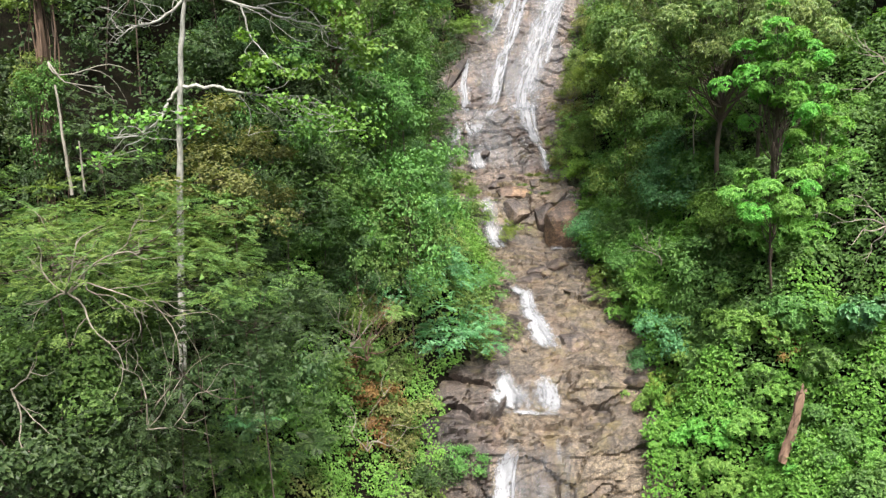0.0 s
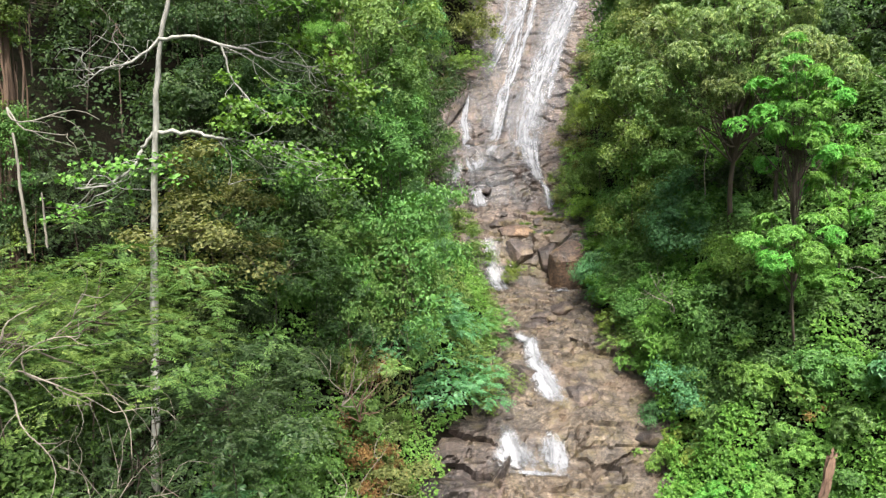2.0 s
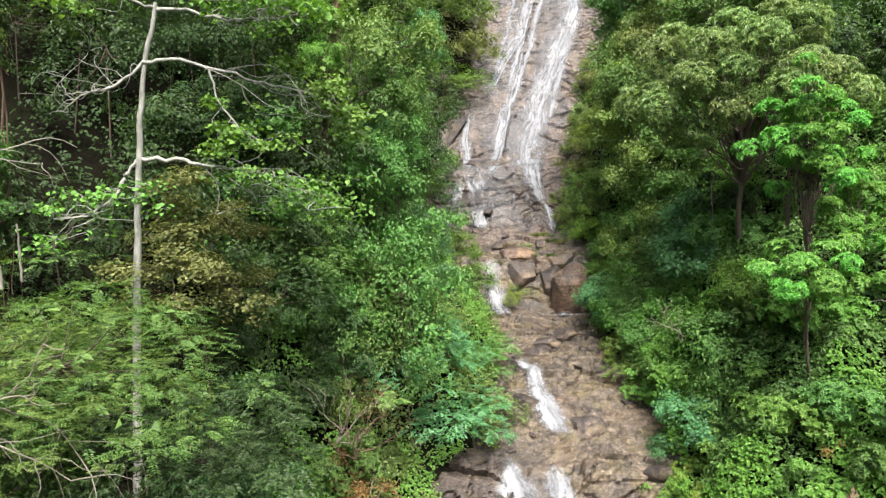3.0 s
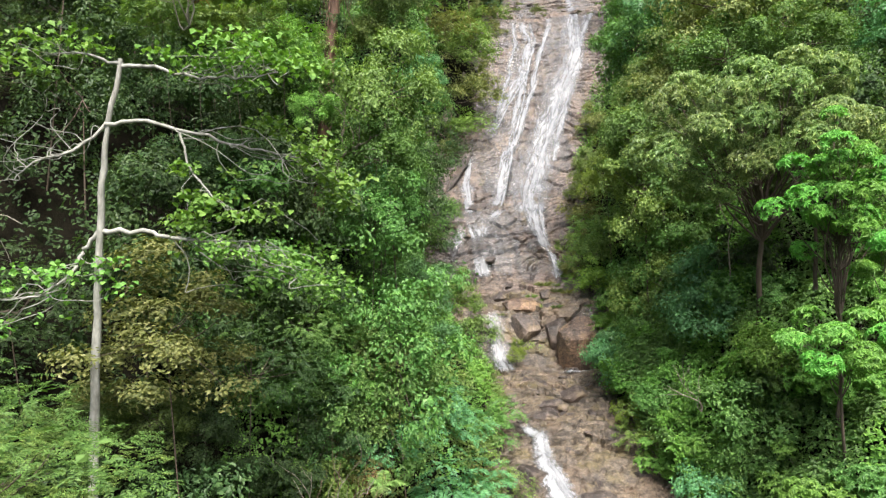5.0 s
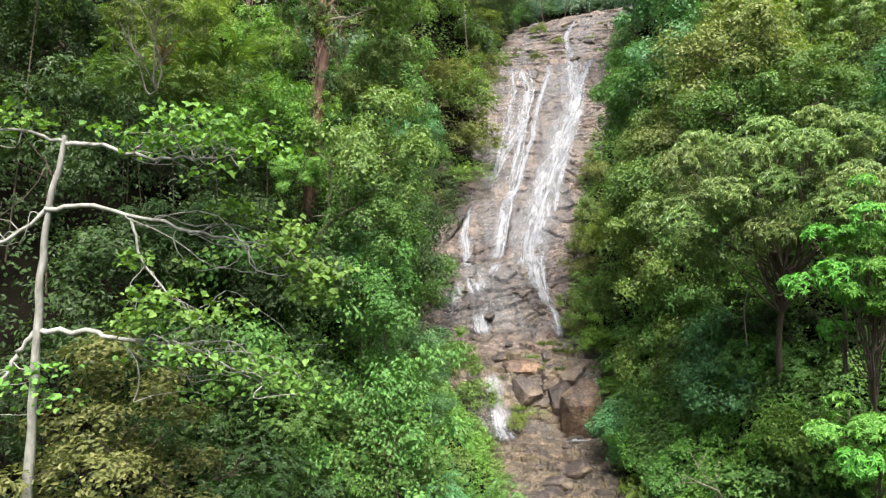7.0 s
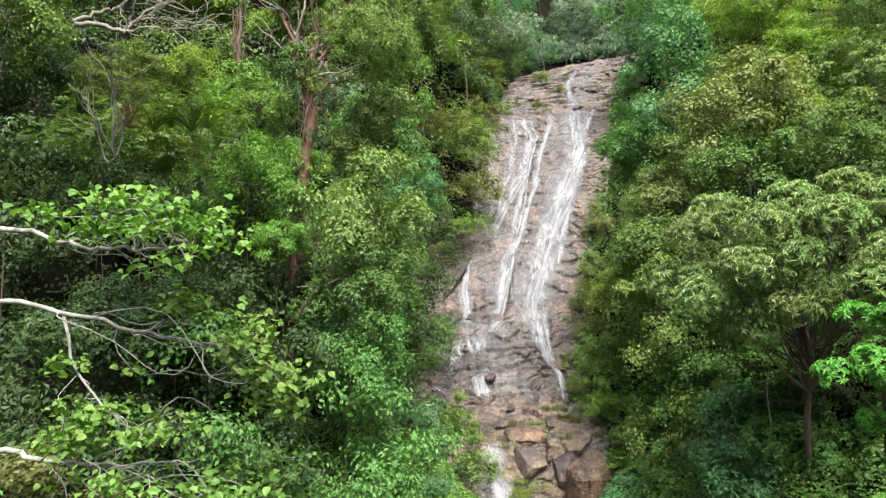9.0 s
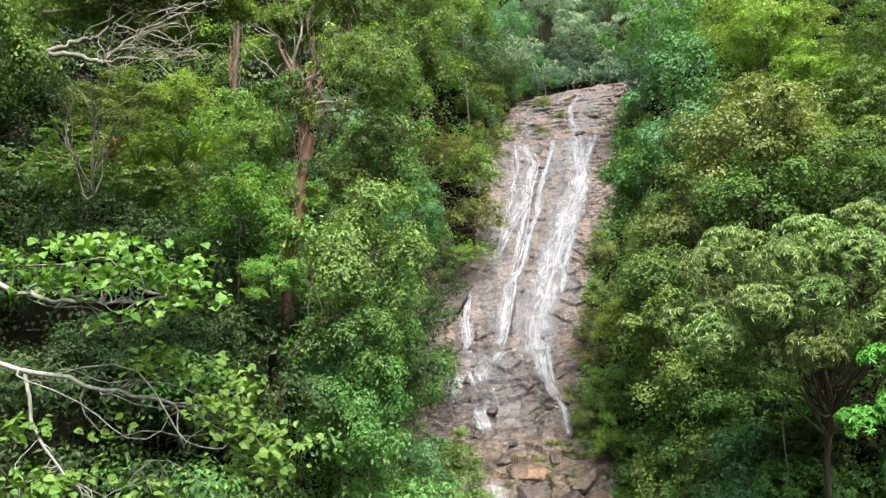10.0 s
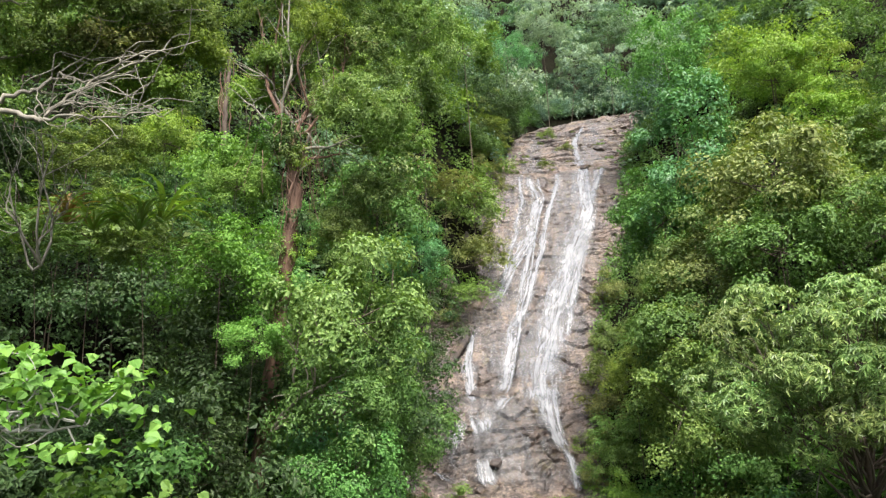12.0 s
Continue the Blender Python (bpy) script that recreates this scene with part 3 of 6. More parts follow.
def sprigs(rng, centre, out, style, count, length, slim, droop=0.25):
    """Leaves of many twigs: whorls at the tip, feathers along the twig, or loose ones."""
    n = len(centre)
    base = np.repeat(centre, count, 0)
    o = np.repeat(out, count, 0)
    k = np.tile(np.arange(count), n)
    up = np.array([[0, 0, 1.0]])
    L = length * rng.uniform(0.65, 1.25, n * count)
    if style == "whorl":
        ang = k * (2 * np.pi / count) + np.repeat(rng.uniform(0, 6.3, n), count)
        axis = unit(o + up * 0.6)
        a = unit(np.cross(axis, rng.normal(size=3)[None]))
        b = np.cross(axis, a)
        way = unit(a * np.cos(ang)[:, None] + b * np.sin(ang)[:, None] + axis * rng.uniform(-0.35, 0.35, n * count)[:, None] - up * droop)
        normal = axis + 0.22 * rng.normal(size=(n * count, 3))
    elif style == "feather":
        flat = unit(o * [1, 1, 0.25] + 0.25 * np.repeat(rng.normal(size=(n, 3)), count, 0) - up * 0.08)
        side = unit(np.cross(flat, up + 0.25 * np.repeat(rng.normal(size=(n, 3)), count, 0)))
        along = (k // 2 + 0.5) / (count / 2)
        base = base + flat * (along * length * count * 0.26)[:, None] - up * (along ** 2 * length * count * 0.06)[:, None]
        sign = np.where(k % 2 == 0, 1.0, -1.0)[:, None]
        way = unit(side * sign + flat * 0.55 - up * 0.12 + 0.15 * rng.normal(size=(n * count, 3)))
        normal = up + 0.6 * o + 0.22 * rng.normal(size=(n * count, 3))
    else:
        base = base + rng.normal(size=(n * count, 3)) * length * 0.75
        normal = unit(o + up * 0.5 + 0.2 * rng.normal(size=(n * count, 3)))
        way = rng.normal(size=(n * count, 3))
        way = unit(way - normal * np.sum(way * normal, -1, keepdims=True) - up * 0.35 + o * 0.2)
    return leaves(rng, base, way, normal, L, L * slim)


def clump_centres(rng, count, radii, low=-0.35, uneven=0.3):
    """Uneven clumps over an ellipsoid's outside and some within it."""
    i = np.arange(count) + 0.5
    z = 1 - (1 - low) * i / count
    a = i * 2.39996 + rng.uniform(0, 6.3)
    r = np.sqrt(np.clip(1 - z * z, 0, 1))
    d = np.stack([r * np.cos(a), r * np.sin(a), z], 1)
    d = unit(d + 0.22 * rng.normal(size=d.shape))
    lobe = 1 + uneven * np.sin(3 * a + rng.uniform(0, 6)) * np.sin(4 * z + rng.uniform(0, 6)) + rng.uniform(-uneven, uneven * 0.6, count)
    inner = rng.uniform(size=count) < 0.22
    reach = np.where(inner, rng.uniform(0.35, 0.7, count), lobe)
    return d * reach[:, None] * np.array(radii), d


def foliage(seed, radii, clumps, clump_r, per_clump, style, count, length, slim, low=-0.35, uneven=0.3, flat=0.55):
    """A crown: clumps of twigs with leaves on their upper and outer sides. Returns points, triangles and clump centres."""
    rng = np.random.RandomState(seed)
    c, d = clump_centres(rng, clumps, radii, low, uneven)
    size = clump_r * rng.uniform(0.6, 1.3, clumps)
    v = unit(rng.normal(size=(clumps * per_clump, 3)) + np.repeat(d, per_clump, 0) * 0.55 + np.array([[0, 0, 0.55]]))
    reach = rng.uniform(0.5, 1.0, clumps * per_clump) ** 0.5
    p = np.repeat(c, per_clump, 0) + v * (reach * np.repeat(size, per_clump))[:, None] * [1, 1, flat]
    outer = sprigs(rng, p, v, style, count, length, slim)
    # larger leaves added inside each clump to block light and darken its gaps
    deep = 1 if style == "feather" else 12
    w = unit(rng.normal(size=(clumps * deep, 3)) + np.repeat(d, deep, 0) * 0.4 + np.array([[0, 0, 0.5]]))
    s = np.repeat(size, deep)
    way = unit(np.cross(w, rng.normal(size=w.shape)))
    inner = leaves(rng, np.repeat(c, deep, 0) + w * (s * 0.3)[:, None] * [1, 1, flat] - way * (np.minimum(s * 0.25, 0.16))[:, None], way, w, np.minimum(s * 0.5, 0.32), np.minimum(s * 0.4, 0.24))
    return *joined([outer, inner]), c


def tube(points, radii, sides=6):
    """A tapered, bent round limb."""
    p = np.asarray(points, float)
    r = np.asarray(radii, float)
    t = unit(np.gradient(p, axis=0))
    ref = np.where(np.abs(t[:, 2:3]) > 0.9, [[1.0, 0, 0]], [[0, 0, 1.0]])
    a = unit(np.cross(t, ref))
    b = np.cross(t, a)
    ang = np.arange(sides) * 2 * np.pi / sides
    v = p[:, None] + r[:, None, None] * (a[:, None] * np.cos(ang)[None, :, None] + b[:, None] * np.sin(ang)[None, :, None])
    n = len(p)
    idx = np.arange(n * sides).reshape(n, sides)
    q = np.stack([idx[:-1], np.roll(idx[:-1], -1, 1), np.roll(idx[1:], -1, 1), idx[1:]], -1).reshape(-1, 4)
    f = np.concatenate([q[:, [0, 1, 2]], q[:, [0, 2, 3]]])
    return v.reshape(-1, 3), f


def joined(pieces):
    verts, faces, at = [], [], 0
    for v, f in pieces:
        verts.append(v)
        faces.append(f + at)
        at += len(v)
    return np.concatenate(verts), np.concatenate(faces)


def bent(rng, a, b, steps=7, wild=0.08, sag=0.0):
    """A crooked line from a to b."""
    a, b = np.array(a, float), np.array(b, float)
    u = np.linspace(0, 1, steps)[:, None]
    w = np.cumsum(rng.normal(size=(steps, 3)), 0)
    w = (w - w[:1] * (1 - u) - w[-1:] * u) * wild * np.linalg.norm(b - a) / np.sqrt(steps)
    for _ in range(2):
        w[1:-1] = (w[:-2] + 2 * w[1:-1] + w[2:]) / 4
    p = a + (b - a) * u + w
    p[:, 2] += sag * np.linalg.norm(b - a) * (u * (1 - u))[:, 0] * 4
    return p


def spine(points, steps):
    """A smooth line through given points."""
    p = np.asarray(points, float)
    k = np.arange(len(p))
    u = np.linspace(0, len(p) - 1, steps)
    q = np.stack([np.interp(u, k, p[:, i]) for i in range(3)], 1)
    if steps > 8:
        q[1:-1] = (q[:-2] + 2 * q[1:-1] + q[2:]) / 4
    return q


def limbs(seed, trunk_top, centres, height, thick, reach=12):
    """Trunk from the ground up to the crown, with limbs to some clumps."""
    rng = np.random.RandomState(seed)
    top = np.array(trunk_top, float)
    line = bent(rng, (0, 0, -height), top, 9, 0.05)
    bole = tube(line, np.linspace(thick, thick * 0.45, 9), 7)
    out = []
    pick = rng.permutation(len(centres))[:reach]
    for c in centres[pick]:
        s = np.array((0, 0, -0.25 * rng.uniform(0, 1) * abs(centres[:, 2]).max()))
        out.append(tube(bent(rng, s, c, 6, 0.12, -0.06), np.linspace(thick * 0.4, thick * 0.08, 6), 4))
    return bole, joined(out)


def branch_with_twigs(name, main, twigs, bark, parent, label=""):
    """A limb with each of its twigs as a piece of its own."""
    limb = part(name, mesh_from(name, *main, True), bark, parent, label)
    for t in twigs:
        part("twig", mesh_from("twig", *t, True), bark, limb)
    return limb


PROTO = {}


def prototype(key, name, label, category, crown, height, thick, reach=12, bark=None):
    """One plant with its parts, kept as the pattern for copies: the origin is the crown's middle."""
    v, f, c = crown
    base = new(name)
    tagged(base, label, category)
    bole, twigs = limbs(len(PROTO) + 5, (0, 0, 0), c, 1.0, thick, reach)
    part("trunk", mesh_from("trunk", *bole, True), bark or BARK_BROWN, base)
    part("branching", mesh_from("branching", *twigs, True), bark or BARK_BROWN, base)
    crown_ob = part("crown", mesh_from("crown", v, f), LEAF["green"], base)
    for o in (crown_ob,):
        o.material_slots[0].link = 'OBJECT'
        o.material_slots[0].material = LEAF["green"]
    PROTO[key] = base
    return base


COUNT = {"n": 0}
TONES = {"green": "mid-green", "bright": "bright green", "dark": "dark green", "olive": "olive green", "blue": "bluish green", "lime": "yellow-green",
         "pale": "pale green", "far_green": "hazy green", "far_dark": "dark green", "far_olive": "hazy olive", "brown": "browning", "dry": "dry brown", "yellow": "light green", "drab": "dull olive", "emerald": "vivid green", "crown": "grey-green", "far_haze": "hazy grey-green"}
KINDS = {}
REACH = {"whorl": 3.1, "loose": 2.6, "feather": 3.3, "under": 2.4, "mid": 2.7, "bush": 1.5, "far": 4.3}
SPOTS = []


def plant(key, x, y, z, size, tone, squash=1.0, turn=None, group="", low=False):
    """A copy of a pattern plant with its crown's middle at (x, y, z)."""
    COUNT["n"] += 1
    rng = random.Random(COUNT["n"])
    a = rng.uniform(0, 360) if turn is None else turn
    m = pose(x, y, z, rng.uniform(-5, 5), rng.uniform(-5, 5), a) @ Matrix.Diagonal((size * rng.uniform(0.92, 1.08), size, size * squash, 1))
    ob = copy_thing(PROTO[key], m)
    SPOTS.append((x, y, size * REACH[key.split("_")[0]]))
    form, where = KINDS[key]
    tagged(ob, f"{TONES[tone]} {form} {where}", "", group or ("trees on the slope" if ob.name.startswith("tree") else "bushes on the slope"))
    gap = z - 0.8 * size * squash * REACH[key.split("_")[0]] - float(ground_height(x, y))
    if gap > 2.6 and not low and 20 < y < 84:
        h = gap * 0.78
        g = float(ground_height(x, y))
        # left of the stream mostly dark leaves: canopy shade put into their colour
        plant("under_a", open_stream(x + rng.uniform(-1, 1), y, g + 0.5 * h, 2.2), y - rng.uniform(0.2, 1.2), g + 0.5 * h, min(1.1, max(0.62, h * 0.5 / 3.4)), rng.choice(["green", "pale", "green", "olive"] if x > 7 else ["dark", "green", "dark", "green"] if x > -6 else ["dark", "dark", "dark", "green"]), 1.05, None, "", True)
    drop = (z - float(ground_height(x, y)) + 0.5) / (size * squash)
    for child in ob.children:
        if child.name.startswith("trunk"):
            child.scale = (0.48, 0.48, max(drop, 0.3))
        if child.name.startswith("crown"):
            child.material_slots[0].link = 'OBJECT'
            child.material_slots[0].material = LEAF[tone]
    return ob


def open_stream(x, y, z, r):
    """Keeps plants off the stream: crowns stand back from the bed on either side."""
    if x < 0.17 * y:
        return min(x, (0.1 if z > 8 else 2.8) - 0.9 * r)
    return max(x, 0.225 * y + 0.9 * r)


def add_kind(key, name, form, where, category, crown, height, thick, reach=12, bark=None):
    KINDS[key] = (form, where)
    prototype(key, name, form, category, crown, height, thick, reach, bark)


# sizes are for a crown of radius 1 times the copy's size
add_kind("whorl_b", "tree", "tree with drooping whorled leaves", "on the slope", "tree", foliage(2, (3.0, 3.0, 3.2), 28, 1.1, 44, "whorl", 6, 0.26, 0.36, -0.75, 0.35, 0.75), 9, 0.11)
add_kind("loose_a", "tree", "rounded tree with small dense leaves", "on the slope", "tree", foliage(3, (2.7, 2.7, 2.4), 26, 1.0, 58, "loose", 5, 0.21, 0.58, -0.6, 0.3, 0.75), 8, 0.1)
add_kind("loose_b", "tree", "tall uneven tree with small leaves", "on the slope", "tree", foliage(4, (2.3, 2.3, 3.5), 28, 0.95, 52, "loose", 5, 0.21, 0.58, -0.85, 0.4, 0.75), 8, 0.09)
add_kind("feather_a", "tree", "tree with flat layers of feathery leaves", "on the slope", "tree", foliage(5, (3.2, 3.2, 2.3), 40, 1.05, 17, "feather", 14, 0.16, 0.42, -0.7, 0.35, 0.35), 8, 0.09)
add_kind("feather_b", "tree", "spreading tree with fine drooping sprays", "on the slope", "tree", foliage(6, (3.4, 3.4, 2.6), 44, 1.15, 18, "feather", 14, 0.15, 0.36, -0.7, 0.4, 0.4), 8, 0.09)
add_kind("feather_c", "tree", "spreading tree with very fine drooping sprays", "on the slope", "tree", foliage(6, (3.4, 3.4, 2.6), 52, 1.0, 19, "feather", 16, 0.11, 0.36, -0.7, 0.4, 0.45), 8, 0.09)
add_kind("mid_a", "tree", "rounded forest tree", "on the slope", "tree", foliage(16, (2.7, 2.7, 2.5), 24, 1.1, 48, "loose", 5, 0.225, 0.6, -0.6, 0.35, 0.75), 8, 0.1, 6)
add_kind("mid_b", "tree", "uneven forest tree with whorled leaves", "on the slope", "tree", foliage(17, (2.6, 2.6, 3.0), 24, 1.1, 46, "whorl", 5, 0.25, 0.46, -0.6, 0.4, 0.75), 8, 0.1, 6)
add_kind("under_a", "tree", "young tree in the shade", "under taller crowns", "tree", foliage(15, (2.4, 2.4, 3.4), 22, 1.0, 32, "loose", 5, 0.19, 0.56, -0.8, 0.4, 0.7), 8, 0.08, 5)
add_kind("bush_a", "bush", "leafy bush", "on the bank", "bush", foliage(7, (1.4, 1.4, 1.1), 18, 0.68, 40, "loose", 5, 0.155, 0.6, -0.3, 0.3, 0.7), 1.6, 0.05, 8)
add_kind("bush_b", "bush", "bush with whorled glossy leaves", "on the bank", "bush", foliage(8, (1.4, 1.4, 1.15), 19, 0.66, 36, "whorl", 6, 0.16, 0.46, -0.3, 0.35, 0.7), 1.6, 0.05, 8)
add_kind("bush_c", "bush", "feathery bush with arching sprays", "on the bank", "bush", foliage(9, (1.5, 1.5, 1.05), 22, 0.66, 17, "feather", 12, 0.135, 0.4, -0.3, 0.4, 0.55), 1.6, 0.04, 8)
add_kind("bush_d", "bush", "loose thin bush", "on the bank", "bush", foliage(10, (1.4, 1.4, 1.3), 22, 0.62, 26, "loose", 5, 0.145, 0.5, -0.5, 0.45, 0.65), 1.7, 0.04, 10)
add_kind("far_a", "tree", "distant forest tree with a domed crown", "up the valley", "tree", foliage(11, (4.4, 4.4, 3.6), 50, 1.15, 24, "loose", 5, 0.3, 0.5, -0.6, 0.35), 9, 0.14, 6)
add_kind("far_b", "tree", "distant forest tree with layered crown", "up the valley", "tree", foliage(12, (4.2, 4.2, 4.2), 50, 1.15, 24, "whorl", 5, 0.33, 0.4, -0.7, 0.4), 9, 0.14, 6)


# ---- hero trees ----
def lance_tree_leaves(rng, centres, spread, per, size, tone_parent, label):
    """Large heart-shaped leaves round twig ends."""
    c = np.repeat(np.array(centres, float), per, 0)
    p = c + rng.normal(size=c.shape) * np.array(spread)
    ang = rng.uniform(0, 6.3, len(p))
    way = unit(np.stack([np.cos(ang), np.sin(ang), rng.uniform(-0.9, 0.1, len(p))], 1))
    normal = np.array([[0, -0.25, 1.0]]) + 0.4 * rng.normal(size=p.shape)
    L = size * rng.uniform(0.6, 1.25, len(p))
    v, f = leaves(rng, p, way, normal, L, L * 0.85, "heart")
    return part("foliage", mesh_from("foliage", v, f), LEAF["yellow"], tone_parent, label)


def pale_tree():
    """A slim pale-barked tree with long level branches and large leaves."""
    rng = np.random.RandomState(77)
    x, y, z = -10.5, 25.3, -1.0
    base = new("tree")
    base.location = (x, y, z)
    tagged(base, "slim pale-barked tree with long level branches and large heart-shaped leaves", "tree")
    o = np.array([x, y, z])

    def at(*pts):
        return np.array(pts, float) - o

    line = spine(at((-10.5, 25.3, -1), (-10.2, 25.2, 5), (-9.8, 25.0, 11), (-9.6, 24.9, 14), (-9.42, 24.8, 16), (-9.2, 24.6, 17.6), (-8.95, 24.45, 18.9), (-8.5, 24.4, 20.6)), 30)
    line += rng.normal(size=line.shape) * 0.02
    part("trunk", mesh_from("trunk", *tube(line, np.linspace(0.15, 0.06, 30) * (1 + 0.06 * rng.normal(size=30)), 10), True), BARK_PALE, base, "pale grey mottled trunk")

    def branch(pts, thick, tips, spread, per, bare=False, twigs=10):
        p = spine(at(*pts), len(pts) * 4)
        p += rng.normal(size=p.shape) * 0.03
        pieces = [tube(p, np.linspace(thick, thick * 0.25, len(p)), 8)]
        ends = []
        n = len(p)
        for k in range(twigs):
            i = rng.randint(int(n * (0.1 if bare else 0.35)), n)
            t = np.array(tips[rng.randint(len(tips))], float) - o + rng.normal(size=3) * np.array(spread) * 0.8
            q = bent(rng, p[i], t, 16, 0.3)
            pieces.append(tube(q, np.linspace(thick * 0.26, thick * 0.07, 16), 5))
            ends.append(q[-1])
            ends.append(q[-3])
        b = branch_with_twigs("branch", pieces[0], pieces[1:], BARK_PALE, base)
        if not bare:
            cs = np.concatenate([np.array(ends), np.array(tips, float) - o])
            lance_tree_leaves(rng, cs, np.array(spread) * [0.62, 0.5, 0.34], int(per * 0.95), 0.17, b, "large heart-shaped light green leaves, a few yellow")

    branch([(-9.45, 24.8, 16.0), (-8.0, 24.7, 15.98), (-7.1, 24.8, 15.7), (-6.0, 25.0, 15.62), (-5.0, 25.2, 15.7)], 0.075,
           [(-6.2, 24.8, 15.5), (-5.2, 25.2, 15.5), (-4.4, 25.6, 15.2), (-3.6, 26.0, 14.6), (-3.0, 26.4, 14.2), (-4.0, 25.4, 14.3), (-5.0, 25.0, 14.7), (-3.4, 25.8, 15.3)], (0.6, 0.7, 0.42), 17, twigs=20)
    branch([(-9.0, 24.45, 18.9), (-8.0, 24.5, 18.95), (-6.9, 24.7, 18.65), (-5.6, 25.0, 18.3), (-4.4, 25.2, 18.05), (-3.5, 25.3, 17.9)], 0.062,
           [(-4.8, 25.0, 18.9), (-4.2, 25.1, 18.7), (-3.6, 25.4, 17.7), (-3.0, 25.5, 17.0), (-3.3, 25.4, 18.1), (-2.9, 25.4, 17.5), (-5.6, 24.8, 17.6)], (0.42, 0.45, 0.32), 20, twigs=16)
    branch([(-7.1, 24.65, 18.7), (-6.9, 24.6, 17.9), (-6.3, 24.5, 17.0), (-5.8, 24.5, 16.5)], 0.04,
           [(-6.3, 24.5, 16.8), (-5.2, 24.5, 16.4), (-5.8, 24.4, 16.9), (-6.8, 24.4, 16.2), (-4.8, 24.6, 16.3), (-6.9, 24.5, 17.6)], (0.42, 0.4, 0.25), 17, twigs=12)
    branch([(-9.45, 24.8, 15.95), (-9.9, 24.7, 15.4), (-10.05, 24.6, 14.9), (-10.6, 24.2, 14.4), (-11.6, 23.9, 14.2)], 0.065,
           [(-11.6, 24, 14.6), (-10.8, 24.2, 14.9), (-10.2, 24.4, 14.9), (-9.2, 24.2, 14.8), (-8.5, 24.1, 14.6), (-11.8, 23.9, 13.6), (-10.6, 24.1, 13.8)], (0.45, 0.4, 0.3), 10, twigs=14)
    branch([(-9.0, 24.45, 18.85), (-9.8, 24.2, 18.1), (-10.6, 24.0, 17.9), (-11.2, 23.9, 17.4)], 0.05,
           [(-11.3, 24, 17.4), (-10.7, 24, 18.3), (-11.6, 24, 18.1), (-10.2, 24.0, 19.2)], (0.4, 0.5, 0.4), 0, True, 14)
    branch([(-8.5, 24.4, 20.4), (-7.6, 24.2, 20.3), (-6.4, 24.0, 19.95), (-5.2, 23.8, 19.9), (-4.2, 23.6, 20.0)], 0.06,
           [(-7.4, 24.1, 20.7), (-6.5, 24.0, 20.4), (-5.8, 24.0, 20.5), (-5.2, 23.7, 20.4), (-4.6, 23.6, 20.5), (-4.0, 23.6, 20.3), (-3.4, 23.6, 20.0), (-4.8, 23.5, 20.9), (-5.5, 23.8, 20.9)], (0.5, 0.55, 0.24), 17, twigs=20)
    branch([(-8.5, 24.4, 20.4), (-9.3, 24.2, 20.7), (-10.2, 23.8, 20.6)], 0.05,
           [(-9.4, 24.2, 20.9), (-10.2, 23.8, 20.8), (-11.0, 23.5, 20.5), (-10.4, 23.0, 20.7)], (0.5, 0.6, 0.3), 11, twigs=10)


